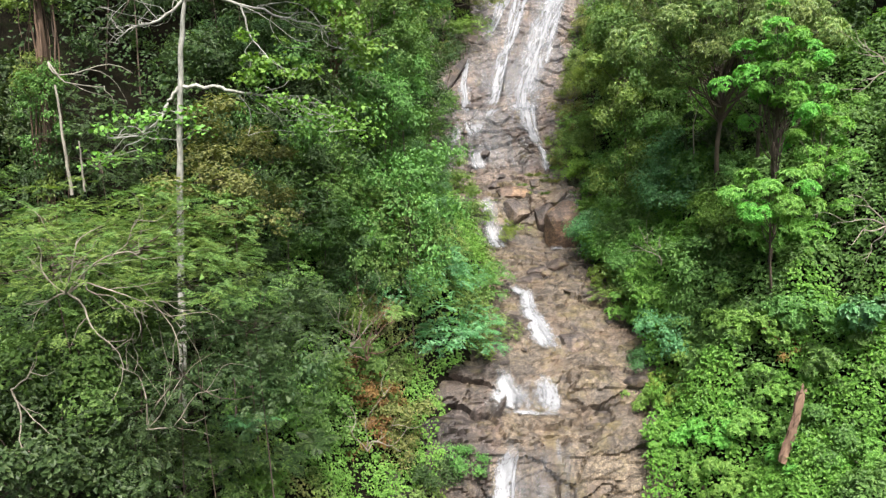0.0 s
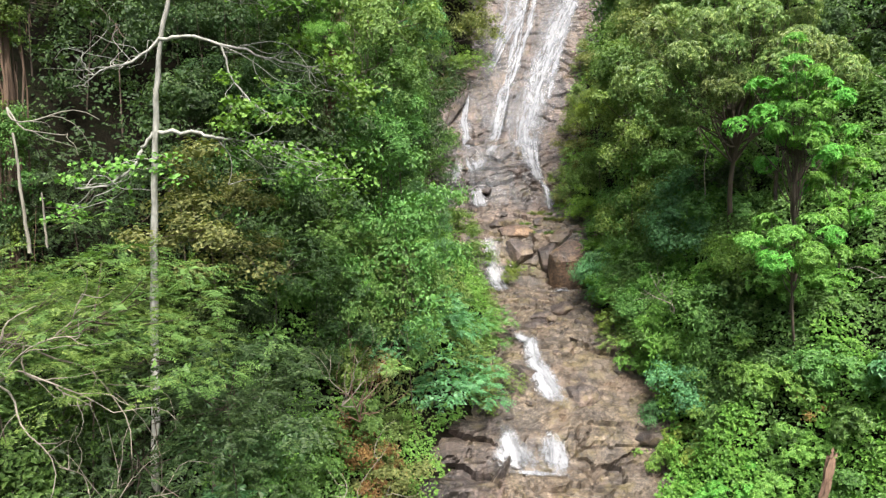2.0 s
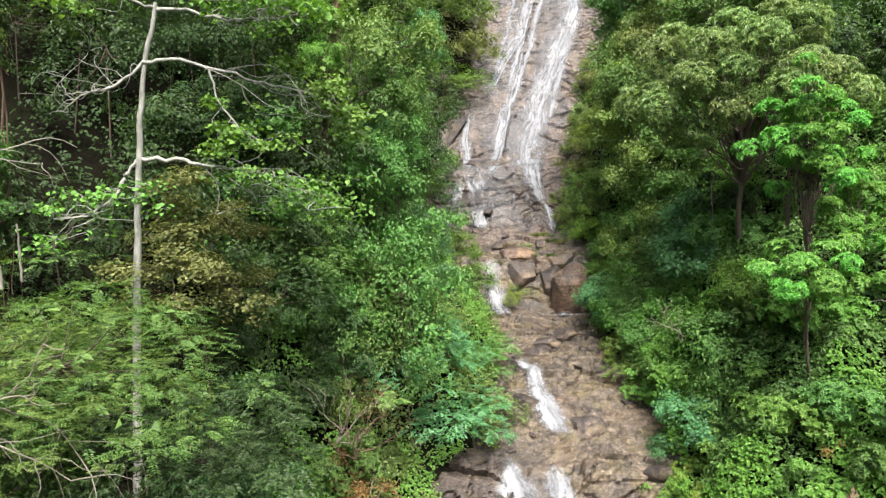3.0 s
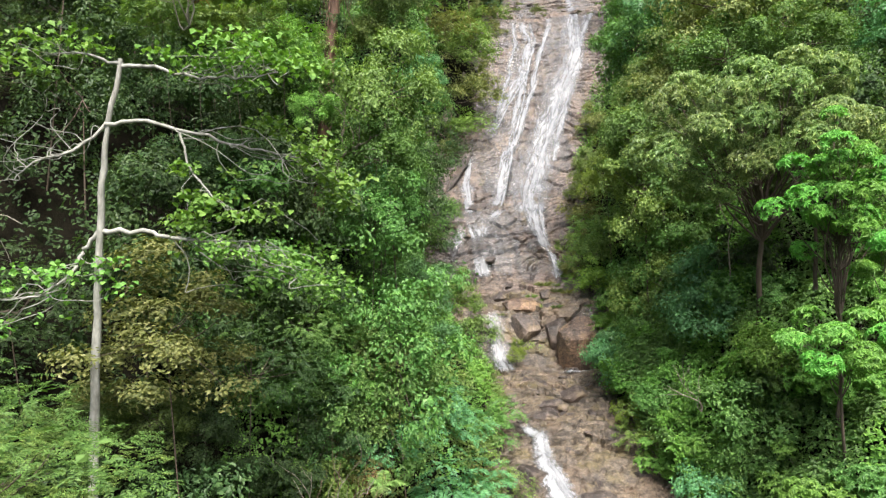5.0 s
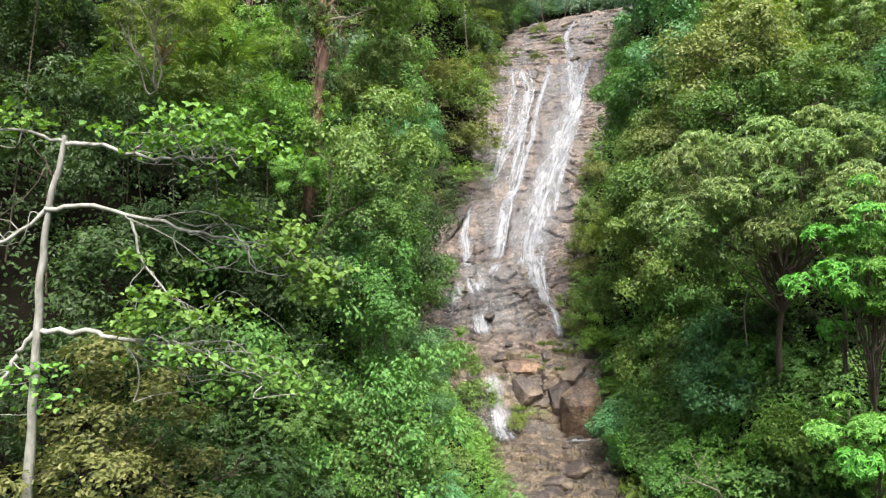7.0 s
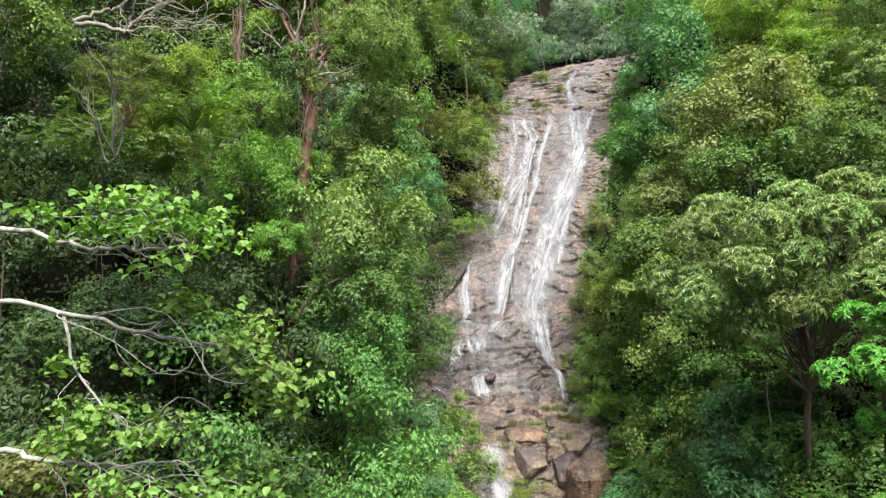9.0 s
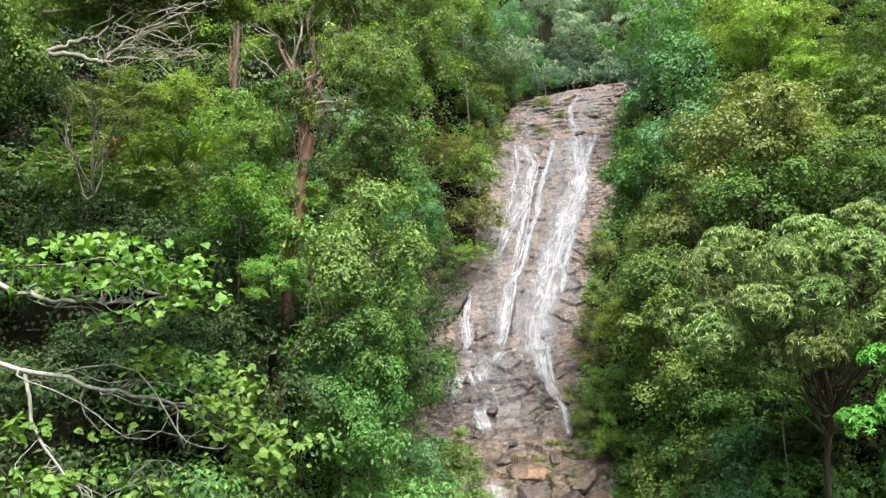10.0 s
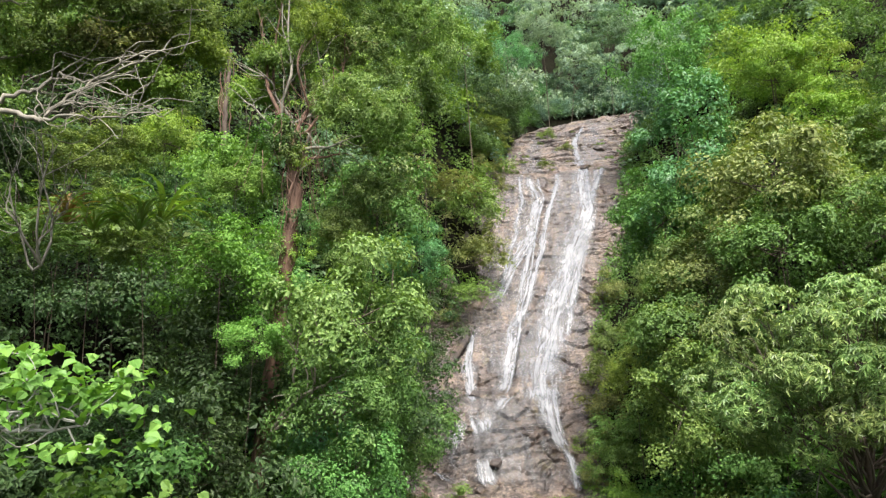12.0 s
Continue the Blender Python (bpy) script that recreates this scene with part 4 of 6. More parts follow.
def vine_tree():
    """A big tree whose trunk is wrapped in reddish-brown roots and fans out into many upright stems."""
    rng = np.random.RandomState(78)
    base = new("tree")
    o = np.array([-6.76, 41.00, 16.05])
    base.location = o
    tagged(base, "big tree, trunk wrapped in reddish-brown aerial roots and climbers", "tree")
    line = spine(np.array([(-6.76, 41.00, 16.05), (-6.53, 40.80, 17.72), (-6.07, 40.40, 21.06), (-5.88, 40.20, 23.17), (-5.59, 40.00, 25.08), (-5.44, 40.00, 27.05), (-5.57, 40.00, 28.62), (-5.87, 40.00, 29.64)]) - o, 34)
    line[1:] += rng.normal(size=(33, 3)) * 0.035
    part("trunk", mesh_from("trunk", *tube(line, np.linspace(0.38, 0.2, 34) * (1 + 0.12 * rng.normal(size=34)), 9), True), BARK_RED, base, "reddish-brown trunk with pale patches")
    roots = []
    for k in range(34):
        i = rng.randint(12, 34)
        j = max(0, i - rng.randint(4, 12))
        a = rng.uniform(0, 6.3)
        off = np.array([math.cos(a), math.sin(a), 0]) * rng.uniform(0.14, 0.3)
        seg = line[j:i + 1][::-1] + off + np.cumsum(rng.normal(size=(i + 1 - j, 3)), 0) * 0.04
        roots.append(tube(seg, np.full(len(seg), rng.uniform(0.015, 0.05)), 4))
    for k in range(60):
        s = line[rng.randint(24, 34)] + rng.normal(size=3) * [0.7, 0.5, 1.0] + [0.2, 0, 1.0]
        e = s + np.array([rng.normal() * 0.3, rng.normal() * 0.3, -rng.uniform(0.8, 3.2)])
        roots.append(tube(bent(rng, s, e, 7, 0.14), np.full(7, rng.uniform(0.008, 0.02)), 3))
    part("climber", mesh_from("climber", *joined(roots), True), BARK_RED, base, "reddish-brown hanging aerial roots")
    for k in range(13):
        i = rng.randint(3, 33)
        a = rng.uniform(3.3, 6.1)
        r = rng.uniform(0.22, 0.5)
        c = line[i] + np.array([math.cos(a), math.sin(a), 0]) * rng.uniform(0.2, 0.5)
        v, f, _ = foliage(400 + k, (r, r, r * 1.3), 12, r * 0.5, 9, "loose", 6, 0.11, 0.5, -0.7)
        part("climber_leaves", mesh_from("climber_leaves", v + c, f), LEAF[("green", "crown", "lime", "dark")[k % 4]], base)
    stems = []
    for n, tip in enumerate(((-7.03, 39.60, 31.91), (-6.87, 40.20, 33.60), (-6.17, 40.00, 34.69), (-5.21, 39.50, 32.77), (-4.85, 40.30, 34.10), (-4.03, 39.80, 31.96), (-7.66, 40.20, 30.77), (-3.72, 40.40, 33.65), (-5.75, 40.00, 35.90), (-6.86, 40.60, 36.76), (-2.85, 39.60, 29.14), (-3.84, 40.40, 28.61))):
        q = bent(rng, line[rng.randint(27, 34)], np.array(tip) - o, 14, 0.16)
        pieces = [tube(q, np.linspace(rng.uniform(0.05, 0.1), 0.02, 14), 5)]
        for k in range(9):
            i = rng.randint(3, 14)
            pieces.append(tube(bent(rng, q[i], q[i] + rng.normal(size=3) * [0.7, 0.5, 0.7] + (q[-1] - q[0]) * 0.16, 7, 0.3), np.linspace(0.022, 0.006, 7), 3))
        stems.append(branch_with_twigs("branch", pieces[0], pieces[1:], BARK_RED if n % 2 else BARK_STEM, base))
    for tx, ty, tz, r, tone in ((-2.82, 39.30, 29.93, 1.55, "pale"), (-4.01, 40.90, 31.04, 1.2, "crown"), (-1.87, 40.50, 29.43, 1.3, "pale"), (-6.16, 40.50, 32.51, 1.0, "olive"), (-4.86, 40.90, 34.09, 1.3, "lime"), (-6.93, 41.30, 35.29, 1.5, "olive"), (-3.58, 42.10, 33.45, 1.5, "crown"), (-4.26, 41.60, 36.66, 1.9, "olive"), (-7.56, 41.60, 31.59, 0.8, "lime"), (-2.26, 42.60, 35.18, 1.8, "drab"), (-2.77, 41.90, 27.45, 1.1, "crown"), (-3.86, 41.90, 25.87, 1.2, "pale")):
        c = np.array((tx, ty, tz)) - o
        near = min(stems, key=lambda s: min((Vector(c) - v.co).length for v in list(s.data.vertices)[::9]))
        v, f, _ = foliage(int(abs(200 + tx * 10 + tz * 3)), (r, r, r * 0.75), int(22 + 16 * r), 0.42, 22, "loose", 6, 0.12, 0.42, -0.6, 0.35)
        part("foliage", mesh_from("foliage", v + c, f), LEAF[tone], near)


def dead_branches(label, root, tips, thick, seed, twigs=3, bark=None):
    """Bare crooked pale branches."""
    rng = np.random.RandomState(seed)
    base = new("bare_branch")
    base.location = root
    tagged(base, label, "bare branch", "bare branches")
    root = np.array(root, float)
    for t in tips:
        q = bent(rng, (0, 0, 0), np.array(t) - root, 10, 0.28)
        pieces = [tube(q, np.linspace(thick, thick * 0.3, 10), 5)]
        for k in range(twigs):
            i = rng.randint(3, 10)
            e = q[i] + (q[-1] - q[0]) * rng.uniform(0.2, 0.5) + rng.normal(size=3) * np.linalg.norm(q[-1]) * 0.22
            pieces.append(tube(bent(rng, q[i], e, 7, 0.3), np.linspace(thick * 0.45, thick * 0.12, 7), 4))
        branch_with_twigs("branch", pieces[0], pieces[1:], bark or BARK_DEAD, base)


def overhanging_tree():
    """A tall old tree hung with climbers, whose crooked limbs reach out over the slope."""
    rng = np.random.RandomState(79)
    o = np.array([-15.5, 26.0, 3.0])
    base = new("tree")
    base.location = o
    tagged(base, "tall old tree with climbers and long crooked pale limbs", "tree")
    line = spine(np.array([(-15.5, 26, 3), (-15.2, 26, 10), (-14.9, 26.1, 17), (-15.0, 26.2, 23), (-14.8, 26.2, 28)]) - o, 26)
    part("trunk", mesh_from("trunk", *tube(line, np.linspace(0.17, 0.11, 26) * (1 + 0.12 * rng.normal(size=26)), 9), True), BARK_RUST, base)
    ropes = []
    for k in range(20):
        i = rng.randint(9, 26)
        j = max(0, i - rng.randint(5, 14))
        a = rng.uniform(0, 6.3)
        seg = line[j:i + 1][::-1] + np.array([math.cos(a), math.sin(a), 0]) * rng.uniform(0.12, 0.4) + np.cumsum(rng.normal(size=(i + 1 - j, 3)), 0) * 0.06
        ropes.append(tube(seg, np.full(len(seg), rng.uniform(0.015, 0.04)), 4))
    for k in range(30):
        i = rng.randint(10, 26)
        s = line[i] + rng.normal(size=3) * [0.35, 0.3, 0.4]
        ropes.append(tube(bent(rng, s, s + np.array([rng.normal() * 0.25, rng.normal() * 0.2, -rng.uniform(1.0, 4.0)]), 8, 0.12), np.full(8, rng.uniform(0.01, 0.03)), 4))
    part("climber", mesh_from("climber", *joined(ropes), True), BARK_RUST, base, "reddish-brown hanging climbers")
    for k in range(26):
        i = rng.randint(9, 26)
        r = rng.uniform(0.3, 0.7)
        c = line[i] + rng.normal(size=3) * [0.4, 0.2, 0.3] + [0, -0.3, 0]
        v, f, _ = foliage(450 + k, (r, r, r * 1.4), 12, r * 0.55, 12, "loose", 6, 0.11, 0.5, -0.8)
        part("climber_leaves", mesh_from("climber_leaves", v + c, f), LEAF[("green", "dark", "olive", "drab")[k % 4]], base)
    boughs = []
    for pts, girth in ((((-8.12, 26.40, 25.48), (-7.64, 26.60, 25.79), (-7.34, 26.80, 25.93), (-7.05, 27.00, 26.36), (-6.42, 27.10, 26.23), (-5.63, 27.30, 26.51)), 0.13),
                       (((-7.96, 26.20, 25.34), (-7.25, 26.40, 25.32), (-6.87, 26.40, 25.20), (-6.70, 26.60, 25.61), (-6.09, 26.80, 26.19), (-5.25, 27.00, 26.67)), 0.15),
                       (((-6.75, 26.60, 25.58), (-6.00, 26.60, 25.62), (-5.50, 26.60, 25.39)), 0.07),
                       (((-6.87, 26.40, 25.20), (-6.33, 26.20, 25.24), (-5.54, 26.20, 25.14), (-4.72, 26.20, 25.30)), 0.08),
                       (((-8.94, 27.20, 28.03), (-7.76, 27.20, 27.97), (-6.30, 27.20, 27.86)), 0.07),
                       (((-8.95, 27.40, 26.81), (-7.94, 27.60, 27.13), (-6.88, 27.80, 27.46), (-5.32, 28.00, 27.92)), 0.09)):
        p, thick = np.array(pts) - o, girth * 0.42
        q = spine(p, len(p) * 5) + rng.normal(size=(len(p) * 5, 3)) * 0.025
        if pts[0][0] < -14:
            q = np.concatenate([bent(rng, line[int(np.argmin(np.abs(line[:, 2] - p[0, 2] + 0.8)))], q[0], 6, 0.1)[:-1], q])
        n = len(q)
        pieces = [tube(q, np.linspace(thick, thick * 0.3, n), 7)]
        for k in range(14):
            i = rng.randint(n // 4, n)
            e = q[i] + rng.normal(size=3) * [0.7, 0.4, 0.4] + (q[-1] - q[n // 3]) * 0.3 + [0, 0, 0.2]
            pieces.append(tube(bent(rng, q[i], e, 8, 0.35), np.linspace(thick * 0.28, 0.008, 8), 4))
        boughs.append(branch_with_twigs("branch", pieces[0], pieces[1:], BARK_STEM, base))
    for tx, ty, tz, r, tone in ((-8.26, 28.00, 27.96, 1.35, "olive"), (-6.91, 27.60, 27.68, 1.2, "olive"), (-6.01, 27.80, 27.83, 1.2, "drab"), (-5.49, 28.40, 28.13, 1.0, "olive"), (-7.33, 27.80, 27.03, 1.0, "pale"), (-8.68, 28.20, 27.16, 1.2, "olive"), (-5.17, 28.60, 27.56, 0.7, "lime"), (-6.49, 28.00, 27.24, 0.9, "brown"), (-8.14, 27.00, 28.43, 1.6, "olive"), (-6.34, 27.50, 28.69, 1.7, "olive"), (-5.86, 28.30, 26.66, 0.7, "lime")):
        c = np.array((tx, ty, tz)) - o
        near = min(boughs, key=lambda s: min((Vector(c) - v.co).length for v in list(s.data.vertices)[::11]))
        v, f, _ = foliage(int(abs(500 + tx * 10 + tz * 3)), (r * 1.2, r, r * 0.5), int(20 + 18 * r), 0.32, 20, "loose", 6, 0.085, 0.42, -0.5, 0.4)
        part("foliage", mesh_from("foliage", v + c, f), LEAF[tone], near)


def lobed_tree(label, foot, centre, radii, lobes, lobe_r, per_lobe, count, length, slim, droop, tones, seed, bark, thick, low=-0.8, uneven=0.2):
    """A tree whose crown is a heap of domed boughs, each with whorls of leaves on its upper and outer side."""
    rng = np.random.RandomState(seed)
    o, middle = np.array(foot, float), np.array(centre, float) - np.array(foot, float)
    base = new("tree")
    base.location = foot
    tagged(base, label, "tree", "trees on the slope")
    fork = middle - [0, 0, radii[2] * 0.75]
    bole = bent(rng, (0, 0, 0), fork, 10, 0.05)
    part("trunk", mesh_from("trunk", *tube(bole, np.linspace(thick, thick * 0.6, 10), 9), True), bark, base)
    c, d = clump_centres(rng, lobes, radii, low, uneven)
    for k in range(lobes):
        r = lobe_r * rng.uniform(0.75, 1.25)
        end = middle + c[k]
        q = bent(rng, bole[rng.randint(6, 10)], end - d[k] * r * 0.4, 9, 0.12, -0.05)
        twigs = []
        for j in range(4):
            way = unit((rng.normal(size=3) + d[k])[None])[0]
            twigs.append(tube(bent(rng, q[-1 - j], end + way * r * 0.8, 6, 0.2), np.linspace(thick * 0.09, 0.008, 6), 4))
        limb = branch_with_twigs("branch", tube(q, np.linspace(thick * 0.36, thick * 0.1, 9), 6), twigs, bark, base)
        v = unit(rng.normal(size=(per_lobe, 3)) + d[k] * 0.7 + [0, 0, 0.65])
        p = end + v * (r * rng.uniform(0.55, 1.0, per_lobe) ** 0.5)[:, None] * [1, 1, 0.72]
        mesh = mesh_from("foliage", *sprigs(rng, p, v, "whorl", count, length, slim, droop))
        part("foliage", mesh, LEAF[tones[k % len(tones)]], limb)
        SPOTS.append((o[0] + end[0], o[1] + end[1], r))


lobed_tree("large domed tree with drooping grey-green whorled leaves, yellowish at the tips", (15.8, 42.5, 9.0), (15.2, 40.0, 20.3), (4.5, 3.6, 3.3), 64, 1.25, 120, 7, 0.26, 0.28, 0.5, ["crown"], 301, BARK_BROWN, 0.16, -0.72, 0.16)
lobed_tree("vivid green tree with broad clusters of whorled leaves", (16.4, 35.0, 6.0), (15.7, 33.7, 16.9), (2.1, 1.7, 2.4), 40, 0.62, 46, 7, 0.23, 0.36, 0.35, ["emerald"], 302, BARK_BROWN, 0.10, -0.9, 0.35)
lobed_tree("young vivid green tree with whorled leaves", (16.2, 34.2, 5.5), (15.3, 33.0, 11.2), (1.7, 1.3, 1.2), 15, 0.65, 55, 7, 0.24, 0.34, 0.3, ["emerald", "bright"], 303, BARK_BROWN, 0.07, -0.9, 0.4)
lobed_tree("vivid green slender tree with whorled leaves", (19.0, 36.0, 7.0), (18.2, 34.5, 14.0), (1.6, 1.2, 2.0), 15, 0.65, 50, 7, 0.24, 0.34, 0.3, ["emerald", "bright"], 304, BARK_BROWN, 0.07, -0.9, 0.4)
lobed_tree("shrub with large pale blue-green leaves at the forest edge", (19.3, 31.0, 3.0), (18.5, 30.0, 6.5), (0.8, 0.7, 0.45), 9, 0.42, 26, 5, 0.34, 0.55, 0.2, ["blue"], 305, BARK_BROWN, 0.05)
pale_tree()
vine_tree()
overhanging_tree()


# ---- ferns, snags and bare wood ----
def fern(x, y, z, reach, tone, count=9, rise=0, label="dark green fern with arching fronds on the bank"):
    """A rosette of arching fronds, each with leaflets on both sides of its rib."""
    key = ("frond", tone)
    if key not in FRONDS:
        rng = np.random.RandomState(5)
        u = np.repeat(np.linspace(0.12, 0.98, 15), 2)
        sign = np.tile([1.0, -1.0], 15)[:, None]
        rib = np.stack([u, u * 0, 0.75 * u - 0.8 * u * u], 1)
        way = unit(np.array([[0.45, 0, -0.15]]) + sign * [[0, 1.0, 0]] + 0.06 * rng.normal(size=(30, 3)))
        L = 0.34 * np.sin(np.pi * np.clip(u, 0.08, 0.95) ** 0.8) + 0.05
        lv = leaves(rng, rib, way, np.tile([[0, 0, 1.0]], (30, 1)) + 0.1 * rng.normal(size=(30, 3)), L, L * 0.28)
        w = np.linspace(0, 1, 8)
        stalk = tube(np.stack([w, w * 0, 0.75 * w - 0.8 * w * w], 1), np.linspace(0.018, 0.005, 8), 3)
        me = mesh_from("frond", *joined([lv, stalk]))
        me.materials.append(LEAF[tone])
        FRONDS[key] = me
    rng = random.Random(int(x * 100 + y * 10))
    base = new("fern")
    base.location = (x, y, z)
    tagged(base, label, "fern", "ferns on the slope")
    for k in range(count):
        f = new("frond", FRONDS[key])
        f.parent = base
        f.matrix_basis = pose(0, 0, 0, rng.uniform(-12, 12), rng.uniform(-30, 12) - rise, k * 360 / count + rng.uniform(-18, 18)) @ Matrix.Scale(reach * rng.uniform(0.75, 1.15), 4)


FRONDS = {}


def nest_fern(x, y, z, reach, tone):
    """A nest of long strap-like fronds that rise and arch outwards."""
    key = ("strap", tone)
    if key not in FRONDS:
        u = np.linspace(0, 1, 7)
        rib = np.stack([0.62 * u + 0.25 * u ** 3, 0 * u, 1.05 * u - 0.55 * u ** 3], 1)
        w = 0.036 * np.sin(np.pi * np.clip(u * 0.86 + 0.1, 0, 1)) ** 0.7
        v = np.concatenate([rib + w[:, None] * [[0, 1, 0]] + [0, 0, 0.02], rib, rib - w[:, None] * [[0, 1, 0]] + [0, 0, 0.02]])
        k = np.arange(6)
        q = np.concatenate([np.stack([k + o, k + o + 1, k + o + 8, k + o + 7], 1) for o in (0, 7)])
        me = mesh_from("frond", v, np.concatenate([q[:, [0, 1, 2]], q[:, [0, 2, 3]]]), True)
        me.materials.append(LEAF[tone])
        FRONDS[key] = me
    rng = random.Random(int(x * 100 + y * 10))
    base = new("fern")
    base.location = (x, y, z)
    tagged(base, f"{TONES[tone]} nest fern with long strap-like fronds", "fern", "ferns on the slope")
    for k in range(34):
        f = new("frond", FRONDS[key])
        f.parent = base
        f.matrix_basis = pose(0, 0, 0, rng.uniform(-14, 14), rng.uniform(-28, 32), k * 137.5 + rng.uniform(-18, 18)) @ Matrix.Scale(reach * rng.uniform(0.6, 1.15), 4)


def snag(x, y, z, tip, thick):
    """A broken, rotting trunk leaning on the bank."""
    rng = np.random.RandomState(91)
    base = new("broken_trunk")
    base.location = (x, y, z)
    tagged(base, "broken reddish-brown tree trunk leaning among the bushes", "broken trunk")
    p = bent(rng, (0, 0, 0), np.array(tip) - [x, y, z], 12, 0.03)
    r = thick * (1 + 0.05 * rng.normal(size=12))
    r[-1] *= 0.75
    v, f = tube(p, r, 12)
    v += 0.03 * rng.normal(size=v.shape)
    part("trunk", mesh_from("trunk", v, f), WOOD_RAW, base)
    shards = [tube(np.array([p[-1] + d, p[-1] + d * 1.1 + (p[-1] - p[-2]) * rng.uniform(0.4, 1.2)]), [0.08, 0.01], 4) for d in rng.normal(size=(9, 3)) * thick * 0.5]
    for s in shards:
        part("splinter", mesh_from("splinter", *s), WOOD_RAW, base)


def thin_trunk(label, points, thick, seed, vines=0, bark=None):
    """A slender trunk, with climbers hanging on it."""
    rng = np.random.RandomState(seed)
    p = np.array(points, float)
    base = new("dead_tree" if bark in (None, BARK_DEAD) else "old_tree")
    base.location = p[0]
    tagged(base, label, "tree")
    line = spine(p - p[0], 16) + rng.normal(size=(16, 3)) * thick * 0.2
    part("trunk", mesh_from("trunk", *tube(line, np.linspace(thick, thick * 0.6, 16), 8), True), bark or BARK_PALE, base)
    if vines:
        ropes = []
        for k in range(vines):
            i = rng.randint(6, 16)
            j = max(0, i - rng.randint(5, 14))
            a = rng.uniform(0, 6.3)
            seg = line[j:i + 1][::-1] + np.array([math.cos(a), math.sin(a), 0]) * rng.uniform(0.6, 2.6) * thick + np.cumsum(rng.normal(size=(i + 1 - j, 3)), 0) * 0.04
            ropes.append(tube(seg, np.full(len(seg), rng.uniform(0.015, 0.04)), 4))
        part("climber", mesh_from("climber", *joined(ropes), True), BARK_RED, base, "reddish-brown hanging climbers")


def boulder(label, x, y, z, sx, sy, sz, mat, seed, turn=0, lean=0, worn=0.0):
    """An angular block with worn edges."""
    rng = np.random.RandomState(seed)
    bm = bmesh.new()
    bmesh.ops.create_icosphere(bm, subdivisions=3, radius=1)
    v = np.array([p.co[:] for p in bm.verts])
    f = np.array([[q.index for q in t.verts] for t in bm.faces])
    bm.free()
    for n in unit(rng.normal(size=(13, 3))):
        c = rng.uniform(0.52 + worn, 0.82 + worn * 0.6)
        over = np.clip(v @ n - c, 0, None)
        v = v - over[:, None] * n * 0.94
    r = 1 + 0.06 * rough_noise(v[:, 0] * 3 + seed, v[:, 1] * 3 + v[:, 2] * 2, seed, 4)
    v = v * r[:, None] * [sx, sy, sz]
    ob = part("boulder", mesh_from("boulder", v, f), mat, None)
    ob.matrix_basis = pose(x, y, z, lean, 0, turn)
    return tagged(ob, label, "boulder", "boulders in the stream bed")


def stone_bed(seed, count, x0, x1, y0, y1, size):
    """Loose stones in the bed, from a few shared shapes."""
    rng = random.Random(seed)
    shapes = []
    for k in range(4):
        ob = boulder("grey stone", 0, 0, -200, 1, 0.85, 0.6, ROCK, 140 + k)
        shapes.append(ob.data)
        bpy.data.objects.remove(ob)
    for k in range(count):
        y = rng.uniform(y0, y1)
        lo, hi = float(np.interp(y, BANK_Y, BANK_L)) + 0.3, float(np.interp(y, BANK_Y, BANK_R)) - 0.3
        x = rng.uniform(max(lo, x0), min(hi, x1))
        s = float(np.interp(y, PROFILE_Y, PROFILE_S))
        v, n, _ = rock_surface(np.array([x]), np.array([s]))
        r = rng.uniform(*size) * (1.6 if rng.random() < 0.15 else 1)
        ob = new("stone", rng.choice(shapes))
        ob.matrix_basis = pose(*(v[0] + n[0] * r * 0.12), rng.uniform(-20, 20), rng.uniform(-20, 20), rng.uniform(0, 360)) @ Matrix.Diagonal((r, r * rng.uniform(0.7, 1.1), r * rng.uniform(0.6, 1.0), 1))
        tagged(ob, "wet grey-brown stone lying in the stream bed", "stone", "stones in the stream bed")


def grass_tuft(x, y, s, tone, seed):
    """A tuft of arching blades on the rock."""
    rng = np.random.RandomState(seed)
    n = 90
    z = rock_surface(np.array([x]), np.array([float(np.interp(y, PROFILE_Y, PROFILE_S))]))[0][0]
    ang = rng.uniform(0, 6.3, n)
    way = unit(np.stack([np.cos(ang), np.sin(ang), rng.uniform(0.1, 1.3, n)], 1))
    p = np.stack([np.cos(ang), np.sin(ang), 0 * ang], 1) * rng.uniform(0, 0.5, n)[:, None] * s
    L = s * rng.uniform(0.5, 1.1, n)
    v, f = leaves(rng, p, way, np.tile([[0, 0, 1.0]], (n, 1)) + 0.3 * rng.normal(size=(n, 3)), L, L * 0.08)
    ob = part("grass_tuft", mesh_from("grass_tuft", v, f), LEAF[tone], None)
    ob.location = z
    tagged(ob, "tuft of olive grass growing on the wet rock", "grass", "grass tufts on the rock")

# ---- the trees and bushes that stand out ----
plant("feather_c", -7.68, 17.00, 11.57, 0.91, "drab", 0.6)
plant("feather_c", -9.12, 15.50, 11.28, 0.79, "olive", 0.6)
plant("feather_c", -8.15, 18.00, 11.28, 0.55, "olive", 0.6)
plant("feather_c", -10.35, 18.50, 11.53, 0.60, "drab", 0.6)
plant("feather_c", -6.81, 17.50, 10.46, 0.50, "olive", 0.6)
plant("feather_a", -5.54, 19.00, 9.01, 0.79, "dark", 0.8)
plant("loose_a", -9.23, 16.50, 8.67, 0.71, "drab", 0.9)
plant("feather_c", -7.12, 17.50, 8.03, 0.79, "dark", 0.8)
plant("loose_a", -9.76, 15.00, 7.00, 0.79, "dark", 0.9)
plant("feather_a", -8.54, 17.00, 6.06, 0.70, "dark", 0.9)
